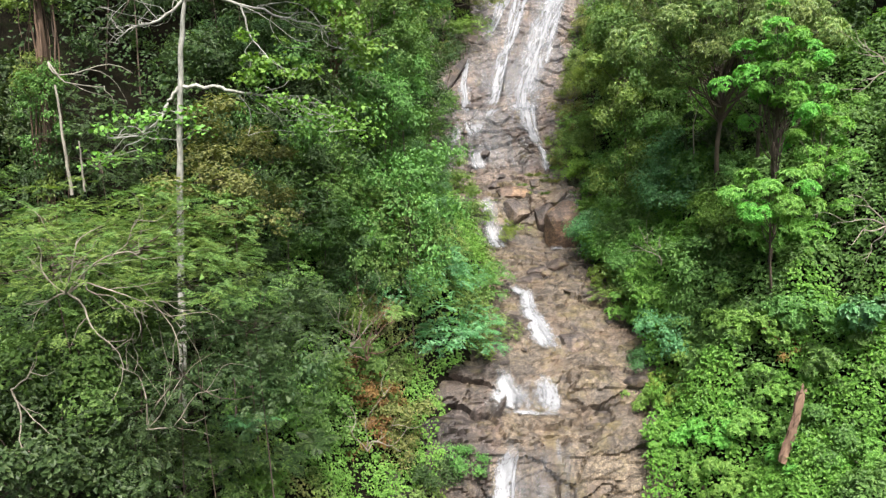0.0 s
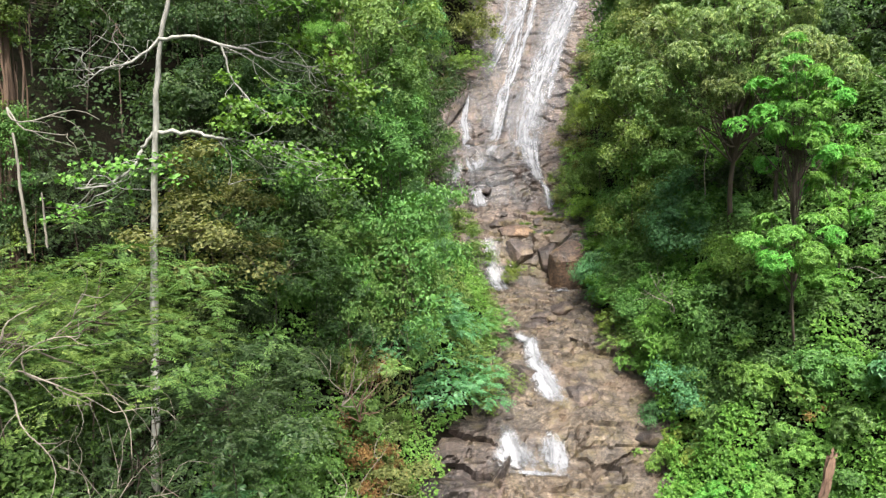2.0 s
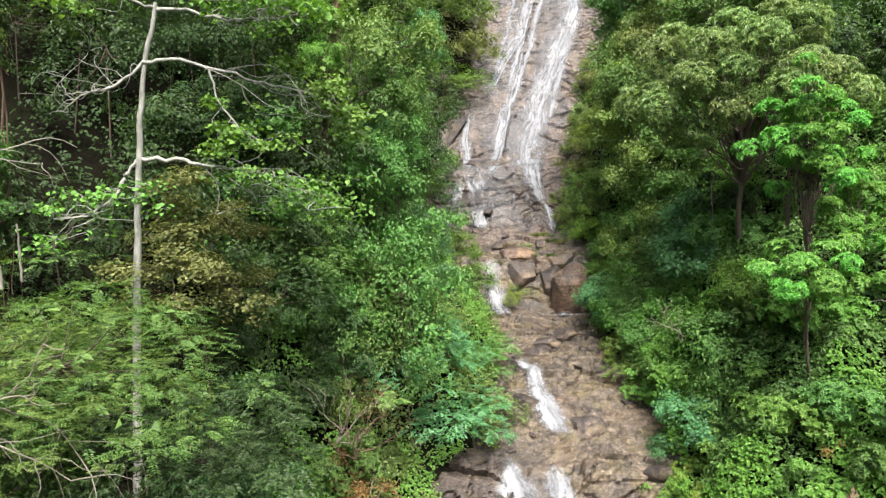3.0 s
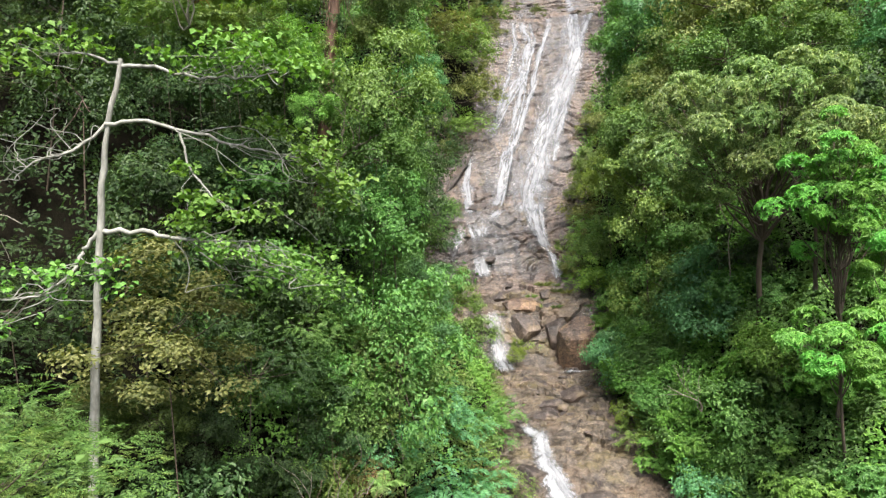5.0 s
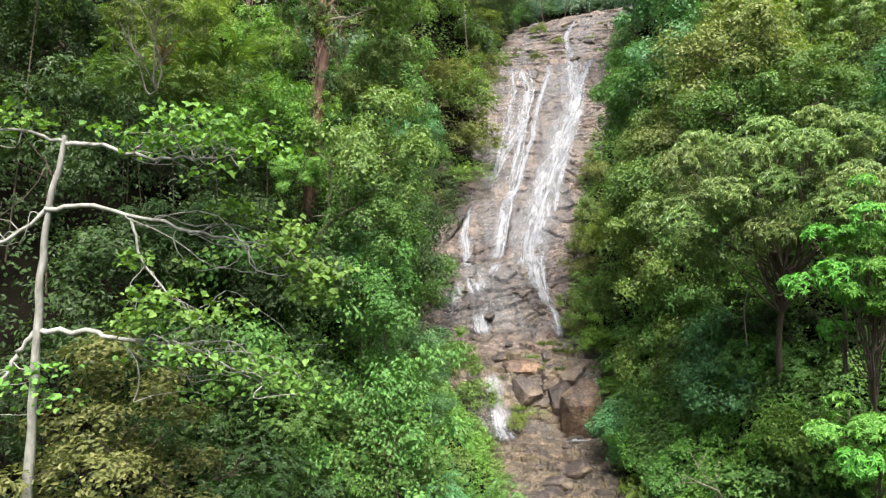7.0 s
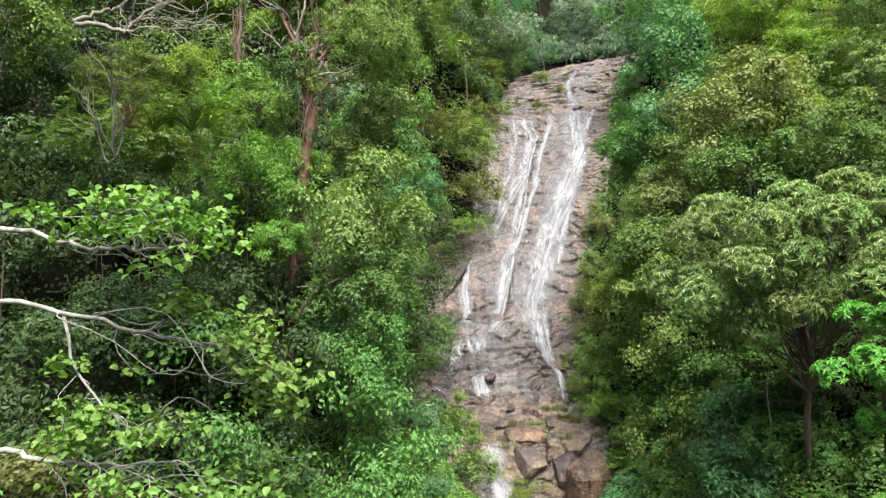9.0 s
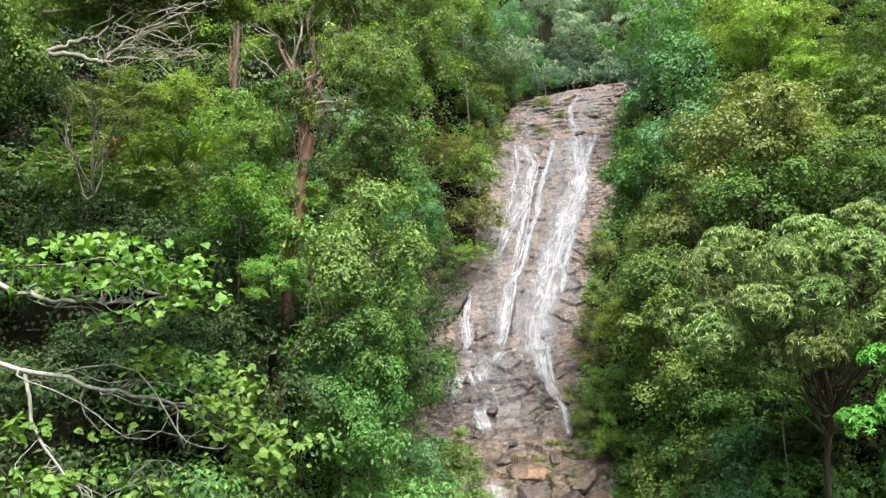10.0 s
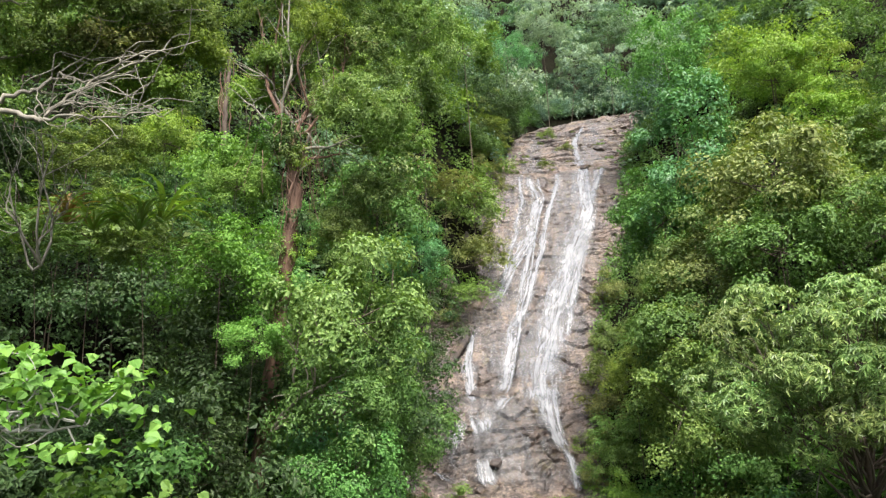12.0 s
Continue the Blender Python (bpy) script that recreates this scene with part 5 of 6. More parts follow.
plant("loose_b", -8.52, 26.80, 12.70, 0.88, "brown", 0.7)
plant("feather_a", -7.61, 32.40, 10.43, 0.76, "dark", 0.9)
plant("feather_a", -6.14, 35.00, 11.85, 0.73, "green", 0.9)
plant("bush_b", -4.60, 37.40, 8.50, 1.30, "bright", 1)
plant("bush_c", -3.50, 37.80, 10.00, 1.30, "pale", 1)
plant("bush_a", -7.30, 35.60, 8.60, 1.20, "green", 1)
plant("bush_b", -5.60, 36.20, 9.30, 1.10, "green", 1)
plant("bush_d", 1.60, 57.80, 8.00, 1.10, "pale", 1)
plant("bush_d", 0.40, 60.40, 10.40, 1.20, "olive", 1)
plant("bush_d", 4.80, 56.20, 6.60, 0.50, "lime", 1.2)
plant("bush_c", -3.13, 39.80, 9.57, 1.33, "green", 1)
plant("loose_a", -2.58, 49.00, 12.54, 0.86, "blue", 0.9)
plant("loose_b", -3.33, 56.00, 17.23, 1.17, "green", 0.9)
plant("bush_d", -3.95, 37.70, 6.98, 1.20, "olive", 0.9)
plant("bush_c", -0.87, 39.60, 6.27, 1.33, "blue", 1)
plant("bush_c", 1.59, 43.90, 5.05, 1.27, "green", 1)
plant("bush_c", 0.09, 38.30, 3.24, 1.53, "blue", 0.9)
plant("bush_c", 2.17, 41.00, 2.47, 1.00, "pale", 1)
plant("bush_d", -4.67, 36.60, 4.53, 0.93, "dry", 1)
plant("bush_d", -3.15, 34.00, 0.25, 1.20, "brown", 0.8)
plant("bush_a", 0.94, 34.60, -2.68, 0.80, "green", 0.9)
plant("bush_a", -1.14, 33.80, -3.07, 0.87, "dark", 0.9)
plant("bush_b", -5.08, 33.70, 2.79, 1.13, "green", 1)
plant("bush_b", -6.74, 34.00, 5.95, 1.20, "dark", 1)
plant("bush_a", -6.42, 31.40, 1.04, 1.20, "green", 1)
plant("bush_a", -8.44, 29.20, 3.00, 1.20, "green", 1)
plant("bush_b", -7.98, 25.40, 0.48, 0.87, "bright", 0.8)
plant("loose_b", 12.70, 51.50, 18.60, 1.00, "olive", 1)
plant("bush_d", 10.70, 66.60, 11.90, 0.90, "brown", 1)
plant("bush_d", 11.30, 69.00, 14.20, 1.00, "olive", 1)
plant("bush_c", 11.40, 63.20, 11.20, 0.90, "bright", 0.8)
plant("feather_a", 13.80, 56.50, 21.60, 0.80, "olive", 1)
plant("loose_a", 13.19, 53.00, 22.02, 1.07, "green", 1)
plant("loose_a", 15.73, 56.00, 26.50, 1.07, "crown", 0.9)
plant("loose_b", 16.26, 59.00, 33.68, 1.25, "blue", 1.1)
plant("loose_a", 16.04, 64.00, 29.23, 0.93, "blue", 1.1)
plant("loose_a", 20.66, 57.00, 32.70, 1.07, "crown", 0.9)
plant("whorl_b", 28.82, 63.00, 36.41, 1.03, "lime", 0.9)
plant("loose_a", 21.86, 52.00, 29.06, 1.07, "olive", 0.9)
plant("loose_a", 17.38, 50.00, 26.27, 1.07, "green", 0.9)
plant("far_a", 28.72, 74.00, 46.81, 1.07, "lime", 0.9)
plant("far_b", 34.65, 76.00, 45.42, 0.88, "lime", 1)
plant("far_a", 24.68, 90.00, 53.88, 1.16, "green", 1.2)
plant("far_b", 33.01, 96.00, 60.11, 1.16, "green", 1.2)
plant("far_a", 41.70, 80.00, 52.24, 1.05, "green", 1)
plant("bush_a", 10.90, 50.20, 6.65, 1.20, "blue", 1.1)
plant("bush_a", 12.36, 48.00, 8.15, 1.33, "green", 1)
plant("bush_b", 14.90, 47.70, 10.90, 1.47, "green", 1)
plant("bush_c", 10.92, 44.00, 4.22, 1.20, "olive", 1)
plant("bush_a", 12.06, 43.70, 5.76, 1.13, "green", 1)
plant("bush_a", 12.54, 38.00, 2.92, 1.13, "blue", 1)
plant("bush_a", 11.03, 38.70, 1.38, 0.60, "blue", 1)
plant("bush_b", 14.05, 36.00, 2.24, 1.20, "bright", 1)
plant("bush_b", 15.62, 34.70, 4.46, 1.33, "bright", 1)
plant("bush_a", 14.55, 38.80, 6.65, 1.47, "green", 1)
plant("bush_b", 16.29, 38.60, 8.29, 1.33, "green", 1)
plant("bush_b", 17.64, 33.40, 5.37, 1.33, "green", 1)
plant("bush_b", 18.66, 31.50, 3.39, 1.27, "green", 1)
plant("bush_b", 12.72, 33.60, -0.57, 1.07, "emerald", 1)
plant("bush_b", 11.44, 33.90, -1.92, 0.67, "bright", 1)
plant("bush_b", 14.67, 32.90, 0.32, 1.07, "bright", 1)
plant("bush_a", 17.36, 29.70, 0.56, 1.20, "green", 1)
plant("bush_b", 13.62, 32.00, -2.51, 1.00, "bright", 1)
plant("bush_d", 16.70, 33.60, 4.17, 0.67, "dry", 1)
plant("loose_a", -2.95, 38.50, 22.10, 0.88, "pale", 1)
plant("loose_a", -7.47, 38.00, 23.78, 0.68, "emerald", 0.9)
plant("loose_a", -6.04, 37.50, 21.42, 0.39, "bright", 0.9)
plant("loose_a", -8.35, 42.00, 28.27, 0.71, "bright", 0.9)
plant("loose_a", -3.52, 51.00, 28.70, 1.00, "green", 1)
plant("loose_a", -2.83, 68.00, 28.66, 0.79, "blue", 1)
plant("bush_d", 2.47, 85.00, 36.43, 2.13, "olive", 1)
plant("bush_d", 2.91, 82.00, 30.64, 1.73, "brown", 1)
plant("bush_c", 1.74, 80.00, 26.56, 1.33, "olive", 1)
plant("loose_a", -3.59, 46.00, 19.07, 0.86, "green", 1)
plant("bush_a", -4.98, 43.00, 17.68, 1.47, "blue", 1)
plant("bush_c", -3.83, 55.00, 15.70, 1.47, "pale", 1)
plant("loose_a", -3.99, 53.00, 22.06, 0.86, "green", 1)
plant("bush_a", 14.30, 44.20, 10.60, 1.30, "blue", 1)
plant("bush_b", 16.60, 43.60, 12.00, 1.50, "green", 1)
plant("bush_a", 15.60, 48.60, 12.20, 1.70, "blue", 1)
plant("bush_b", 17.80, 45.60, 13.60, 1.50, "dark", 1)
plant("bush_b", 13.93, 58.20, 10.26, 1.73, "green", 1)
plant("bush_c", 12.20, 55.20, 8.60, 1.20, "bright", 1)
plant("bush_d", 11.60, 60.80, 11.60, 1.00, "lime", 1)
plant("bush_a", 11.30, 52.40, 7.20, 1.10, "blue", 1)
plant("bush_d", 11.76, 99.50, 44.51, 0.60, "olive", 0.7)
plant("bush_d", 14.63, 119.00, 54.63, 0.93, "olive", 0.7)
plant("bush_d", 16.29, 112.00, 50.48, 0.67, "brown", 0.6)
plant("bush_d", -0.41, 80.00, 24.43, 0.80, "brown", 0.8)
plant("bush_d", -2.52, 75.00, 17.86, 0.93, "brown", 0.7)
plant("bush_d", -2.74, 71.00, 14.96, 0.93, "brown", 0.7)
plant("bush_c", -0.38, 80.00, 37.04, 1.60, "brown", 1)
plant("bush_a", 6.27, 59.10, 6.48, 0.60, "lime", 0.9)
plant("bush_d", 7.43, 61.00, 9.39, 0.53, "olive", 0.7)
plant("loose_a", 18.20, 52.00, 30.15, 1.25, "brown", 1.0)
plant("loose_a", 15.16, 54.50, 25.12, 0.90, "brown", 0.9)
plant("loose_a", 14.85, 61.00, 29.97, 1.10, "green", 1.1)
plant("far_a", 29.14, 74.00, 45.48, 0.90, "lime", 0.9)
plant("loose_a", 26.45, 60.00, 36.60, 1.00, "lime", 0.8)
plant("far_b", 31.43, 95.00, 55.89, 1.00, "green", 1.2)
plant("loose_a", 21.57, 48.00, 26.71, 0.90, "green", 0.9)
plant("bush_d", 11.90, 66.00, 13.60, 1.20, "olive", 1)
plant("bush_d", 12.30, 70.00, 16.60, 1.30, "brown", 1)
plant("bush_d", 12.90, 73.00, 19.60, 1.30, "olive", 1)
plant("bush_c", 12.60, 64.00, 15.60, 1.30, "pale", 1)
plant("bush_d", 11.90, 62.50, 13.80, 1.10, "pale", 1)
plant("loose_a", 12.20, 60.40, 19.40, 0.60, "lime", 1)
plant("bush_b", 17.20, 36.60, 8.60, 1.30, "bright", 1)
plant("bush_b", 19.50, 36.50, 9.00, 1.30, "emerald", 1)
plant("bush_a", 15.60, 38.20, 9.20, 1.20, "bright", 1)
plant("bush_a", -4.83, 37.20, 7.08, 1.20, "pale", 1)
plant("bush_c", -5.96, 36.40, 6.62, 1.13, "green", 1)
plant("bush_c", -3.66, 38.20, 8.49, 1.20, "pale", 1)
plant("bush_d", -5.14, 37.60, 8.90, 1.13, "olive", 1)
plant("bush_a", -5.46, 34.80, 5.15, 0.93, "olive", 1)
plant("bush_c", -1.88, 40.60, 8.13, 1.20, "pale", 1)
plant("bush_c", -3.04, 37.70, 5.69, 1.07, "blue", 1)
plant("bush_a", -6.60, 36.90, 8.08, 1.13, "green", 1)
plant("bush_d", -3.65, 37.10, 3.92, 0.87, "brown", 1)
plant("bush_b", 12.56, 58.20, 8.37, 1.07, "bright", 1)
plant("bush_a", 11.47, 47.40, 6.66, 1.00, "bright", 1)
plant("bush_b", 10.90, 46.40, 4.87, 0.87, "lime", 1)
plant("bush_b", 11.32, 41.90, 3.25, 0.93, "bright", 1)
plant("bush_b", 11.12, 37.10, -0.07, 0.93, "bright", 1)
plant("bush_b", 12.74, 36.40, 0.51, 1.00, "lime", 1)
plant("bush_b", 16.15, 32.70, 1.85, 1.00, "bright", 1)
plant("bush_b", 16.50, 29.80, -0.84, 1.00, "emerald", 1)
plant("bush_b", 17.95, 28.10, 0.25, 1.00, "bright", 1)
plant("loose_a", -12.41, 44.00, 30.39, 0.54, "lime", 0.8)
plant("loose_a", -13.68, 42.00, 29.77, 0.50, "olive", 0.7)
plant("loose_a", -14.12, 40.00, 28.24, 0.54, "olive", 0.7)
plant("loose_a", -7.67, 40.00, 27.29, 0.43, "bright", 0.8)
plant("bush_c", -11.02, 33.00, 24.31, 0.93, "drab", 1)
plant("bush_c", -8.91, 35.00, 24.30, 1.00, "drab", 1)
plant("bush_c", -9.95, 34.00, 24.31, 1.00, "pale", 1)
plant("loose_a", -3.20, 66.00, 40.89, 1.07, "drab", 1.1)
plant("loose_a", -2.70, 72.00, 48.95, 1.14, "pale", 1.1)
plant("loose_a", 1.43, 90.00, 55.54, 1.29, "bright", 1)
plant("far_a", 3.81, 105.00, 54.21, 0.93, "dark", 1.1)
plant("far_a", 8.92, 120.00, 68.20, 0.93, "blue", 1.1)
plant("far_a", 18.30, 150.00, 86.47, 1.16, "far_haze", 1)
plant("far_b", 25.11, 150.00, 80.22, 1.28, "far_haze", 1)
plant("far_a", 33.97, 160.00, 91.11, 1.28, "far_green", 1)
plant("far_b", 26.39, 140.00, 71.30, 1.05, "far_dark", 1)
plant("loose_b", -3.67, 52.00, 31.18, 0.92, "crown", 1)
plant("bush_a", 6.68, 108.00, 54.04, 1.60, "dark", 1)
plant("bush_c", 4.80, 102.00, 50.62, 1.47, "olive", 1)
plant("bush_a", 9.08, 118.00, 58.93, 1.60, "dark", 1)
plant("bush_a", 3.47, 96.00, 45.88, 1.47, "green", 1)
plant("loose_a", -3.20, 37.80, 19.18, 0.64, "green", 1)
plant("loose_a", -2.92, 37.60, 16.68, 0.64, "green", 1)
plant("loose_a", -17.92, 48.00, 38.79, 0.93, "olive", 1)
plant("loose_a", -20.19, 46.00, 37.48, 0.86, "dark", 1)
plant("loose_a", -15.76, 54.00, 38.57, 0.93, "dark", 1)
plant("bush_a", 7.51, 115.20, 53.29, 1.60, "dark", 1)
plant("bush_a", 9.66, 126.00, 58.70, 1.73, "green", 1)
plant("bush_c", 13.64, 147.40, 67.91, 1.87, "dark", 1)
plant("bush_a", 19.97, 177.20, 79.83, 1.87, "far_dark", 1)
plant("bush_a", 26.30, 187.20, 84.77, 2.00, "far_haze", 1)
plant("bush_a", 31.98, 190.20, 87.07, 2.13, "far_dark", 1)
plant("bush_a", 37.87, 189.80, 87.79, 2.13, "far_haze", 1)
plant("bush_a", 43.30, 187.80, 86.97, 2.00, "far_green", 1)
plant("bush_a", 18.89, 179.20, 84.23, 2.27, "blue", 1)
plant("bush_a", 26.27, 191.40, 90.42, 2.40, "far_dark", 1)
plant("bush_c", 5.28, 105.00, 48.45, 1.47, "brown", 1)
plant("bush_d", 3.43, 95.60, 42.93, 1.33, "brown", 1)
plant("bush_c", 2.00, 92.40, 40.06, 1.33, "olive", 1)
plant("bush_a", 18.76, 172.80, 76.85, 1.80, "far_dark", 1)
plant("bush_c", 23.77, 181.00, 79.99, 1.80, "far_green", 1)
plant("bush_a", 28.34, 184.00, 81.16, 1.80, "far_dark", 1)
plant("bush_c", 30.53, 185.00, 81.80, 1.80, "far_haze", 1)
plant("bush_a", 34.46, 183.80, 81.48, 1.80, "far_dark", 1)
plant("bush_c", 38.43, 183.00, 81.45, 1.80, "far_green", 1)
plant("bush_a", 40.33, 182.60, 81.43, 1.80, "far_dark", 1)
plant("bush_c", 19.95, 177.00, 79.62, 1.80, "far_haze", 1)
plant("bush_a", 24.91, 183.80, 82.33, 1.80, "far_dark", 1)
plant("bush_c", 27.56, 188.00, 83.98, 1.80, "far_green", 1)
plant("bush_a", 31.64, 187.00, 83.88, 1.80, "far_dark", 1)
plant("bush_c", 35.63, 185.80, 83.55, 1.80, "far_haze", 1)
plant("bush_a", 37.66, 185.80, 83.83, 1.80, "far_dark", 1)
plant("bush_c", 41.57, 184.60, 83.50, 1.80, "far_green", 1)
plant("loose_a", -10.30, 34.00, 18.22, 0.57, "dark", 0.9)
plant("loose_a", -9.02, 35.00, 18.25, 0.57, "dark", 0.9)
plant("bush_a", -10.88, 33.00, 17.63, 1.07, "dark", 1)
plant("loose_a", -7.69, 36.00, 17.12, 0.64, "dark", 0.9)
plant("bush_d", -4.52, 33.60, 1.63, 1.00, "dry", 1)
plant("bush_d", -2.70, 33.50, -1.37, 0.87, "brown", 1)
plant("bush_c", -5.22, 36.30, 5.24, 0.93, "brown", 1)
plant("bush_c", -2.98, 36.00, 1.69, 0.87, "drab", 1)
plant("bush_d", -3.94, 33.10, -0.28, 0.80, "dry", 1)
plant("bush_a", 12.26, 53.60, 7.49, 0.93, "blue", 1)
plant("bush_b", 14.17, 57.10, 8.93, 1.07, "green", 1)
plant("bush_c", 12.20, 47.30, 7.46, 1.00, "pale", 1)
plant("bush_a", 13.04, 44.80, 7.42, 1.07, "bright", 1)
plant("bush_a", 13.84, 46.50, 9.09, 1.07, "green", 1)
plant("loose_a", -16.00, 36.00, 30.03, 0.79, "olive", 1)
plant("far_a", 30.07, 58.00, 38.90, 0.74, "green", 1)
plant("far_b", 28.24, 56.00, 34.21, 0.65, "crown", 1)
plant("bush_b", 12.83, 40.20, 4.70, 1.07, "bright", 1)
plant("bush_a", 13.71, 37.90, 4.25, 1.07, "green", 1)
plant("loose_a", -9.38, 28.00, 9.86, 0.46, "drab", 0.9)
plant("loose_a", -8.22, 29.00, 9.16, 0.46, "dark", 0.9)
plant("loose_a", -11.39, 27.00, 10.05, 0.43, "drab", 0.9)

dead_branches("pale bare dead branches reaching out of the bushes", (15.14, 24.00, 11.00), [(13.45, 23.50, 12.03), (13.77, 23.50, 10.48), (14.52, 24.20, 9.77), (13.89, 24.50, 11.15)], 0.028, 61)
dead_branches("pale bare twigs at the forest edge", (15.08, 24.00, 16.34), [(13.53, 24.00, 16.90), (13.74, 24.00, 15.51), (14.17, 24.50, 17.33)], 0.025, 62)
dead_branches("crooked pale dead limb of a forest tree", (-12.42, 22.00, 16.55), [(-9.81, 22.00, 16.19), (-10.53, 21.60, 15.78)], 0.03, 63, 2, BARK_STEM)
dead_branches("pale dead twigs among feathery leaves", (-8.39, 15.60, 11.25), [(-7.05, 15.40, 12.31), (-6.78, 15.00, 10.19), (-8.76, 15.00, 11.99), (-6.17, 15.20, 9.08)], 0.025, 64)
dead_branches("pale dead twigs among feathery leaves", (-9.47, 14.20, 8.79), [(-8.69, 14.00, 7.97), (-8.72, 14.00, 7.07), (-8.79, 14.00, 9.48)], 0.022, 65)
dead_branches("tangle of dry brown stems in a thicket", (-4.72, 31.56, 4.49), [(-5.18, 31.56, 6.81), (-3.87, 31.56, 6.53), (-4.34, 31.08, 6.11), (-3.08, 31.56, 5.99), (-3.59, 31.18, 5.28)], 0.035, 67)
dead_branches("pale bare stems in the bushes", (12.04, 39.00, 6.96), [(10.68, 39.00, 9.24), (11.71, 38.60, 8.32), (10.26, 38.50, 8.35)], 0.035, 68)
dead_branches("thin pale stems of a leaning sapling", (-5.50, 38.00, 18.33), [(-3.98, 37.60, 21.61), (-3.18, 37.50, 21.04), (-4.61, 37.80, 22.19), (-2.77, 37.40, 19.75)], 0.07, 69)
dead_branches("dry brown stems on the bank", (-3.74, 29.17, 0.38), [(-4.44, 29.17, 2.50), (-2.43, 28.98, 2.04), (-2.93, 29.17, 3.02), (-1.93, 28.70, 1.64)], 0.03, 70)
dead_branches("tangle of reddish-brown dry stems on the bank", (-3.88, 31.08, 3.95), [(-4.88, 31.18, 6.09), (-4.06, 30.99, 6.53), (-3.26, 30.80, 6.45), (-2.48, 30.61, 5.96), (-5.15, 30.99, 5.07), (-2.23, 30.41, 4.96), (-3.62, 30.41, 6.02)], 0.03, 171, 4, BARK_RED)
dead_branches("pale dead twigs among feathery leaves", (-8.05, 14.20, 10.89), [(-7.11, 14.00, 12.35), (-6.37, 13.80, 11.79), (-8.55, 14.00, 11.89), (-5.77, 13.80, 10.49), (-8.93, 14.00, 10.46), (-6.89, 13.60, 9.84)], 0.024, 172, 4)
dead_branches("pale dead twigs among feathery leaves", (-6.97, 15.00, 7.53), [(-5.88, 14.80, 9.21), (-7.40, 14.80, 9.08), (-5.29, 14.80, 8.41), (-6.22, 14.80, 9.73)], 0.02, 173, 4)
dead_branches("pale bare sapling with fine twigs", (-8.58, 29.50, 22.90), [(-8.99, 29.50, 26.05), (-8.27, 29.30, 25.73), (-9.23, 29.40, 25.61), (-7.77, 29.20, 25.04), (-9.22, 29.20, 24.66), (-8.17, 29.60, 24.75)], 0.032, 170, 6, BARK_STEM)
thin_trunk("slender pale bare trunk in the forest", [(-11.76, 21.50, 12.46), (-11.89, 21.50, 14.12), (-11.98, 21.50, 15.82)], 0.055, 71, 0, BARK_STEM)
thin_trunk("short pale stem in the forest", [(-12.16, 23.00, 12.45), (-12.20, 23.00, 14.13)], 0.04, 73, 0, BARK_STEM)
thin_trunk("grey trunk in the forest shade", [(-11.83, 50.00, 31.96), (-11.78, 50.00, 34.18), (-11.68, 50.00, 37.42)], 0.16, 74, 6, BARK_BROWN)
thin_trunk("pale trunk of a tall valley tree", [(31.18, 95.00, 53.83), (31.79, 95.00, 59.64)], 0.3, 75)
thin_trunk("slender hanging liana stem", [(14.95, 44.00, 11.70), (15.20, 43.50, 13.04), (15.03, 43.50, 14.98), (15.73, 44.00, 16.93)], 0.04, 76, 0, BARK_DEAD)
thin_trunk("slender brown trunk under the crowns", [(14.76, 52.00, 13.07), (14.13, 52.00, 16.61)], 0.11, 77, 0, BARK_BROWN)
thin_trunk("slender brown trunk under the crowns", [(15.60, 35.50, 13.11), (15.63, 35.50, 16.47)], 0.10, 78, 0, BARK_BROWN)
snag(14.80, 29.30, -0.30, (15.70, 29.84, 2.80), 0.18)
fern(-8.50, 24.00, 2.79, 1.3, "dark")
fern(-6.48, 25.00, 1.85, 1.2, "dark")
fern(-7.72, 25.00, 3.23, 1.3, "blue")
fern(-5.57, 27.00, 1.62, 1.1, "dark")
fern(-4.87, 38.00, 9.47, 1.4, "dark")
fern(-2.76, 34.00, 5.34, 1.0, "pale")
nest_fern(-7.70, 31.00, 24.11, 1.2, "lime")
nest_fern(-6.78, 31.50, 24.22, 1.35, "lime")
nest_fern(-8.94, 31.00, 24.11, 1.0, "dry")
nest_fern(-6.88, 30.50, 23.84, 1.1, "olive")
nest_fern(-7.99, 30.50, 23.88, 1.0, "lime")
boulder("reddish wet boulder with water running over it", 9.34, 57.20, 6.98, 1.8, 1.6, 2.4, ROCK_RED, 81, 0, 0, 0.2)
boulder("dark grey cracked boulder beside the cascade", 8.00, 58.80, 7.62, 1.0, 1.2, 1.7, ROCK_DARK, 82)
boulder("pale grey boulder under a mossy ledge", 5.79, 59.30, 7.93, 1.7, 1.3, 1.4, ROCK, 83)
boulder("tan rounded ledge boulder", 5.44, 61.00, 9.41, 1.9, 1.4, 0.8, ROCK_RED, 84, 0, 0, 0.2)
boulder("mossy boulder on the ledge", 7.63, 60.60, 9.07, 1.5, 1.2, 0.9, ROCK, 85)
boulder("dark wet rock under the main fall", 5.32, 73.20, 15.88, 2.2, 1.2, 1.3, ROCK_DARK, 87)
boulder("dark wet rock under the main fall", 2.52, 73.00, 17.27, 1.2, 1.0, 0.9, ROCK_DARK, 88)
boulder("broad dark wet slab at the foot of the fall", 6.08, 69.60, 12.79, 3.6, 1.6, 1.3, ROCK_DARK, 89)
boulder("dark angular rock beside the fall", 0.74, 72.00, 16.56, 1.3, 1.0, 0.9, ROCK_DARK, 90)
boulder("dark angular rock beside the fall", -0.04, 71.30, 15.60, 1.0, 1.0, 1.0, ROCK_DARK, 91)
boulder("small dark rock beside the fall", 1.54, 70.50, 14.80, 0.8, 0.7, 0.6, ROCK_DARK, 92)
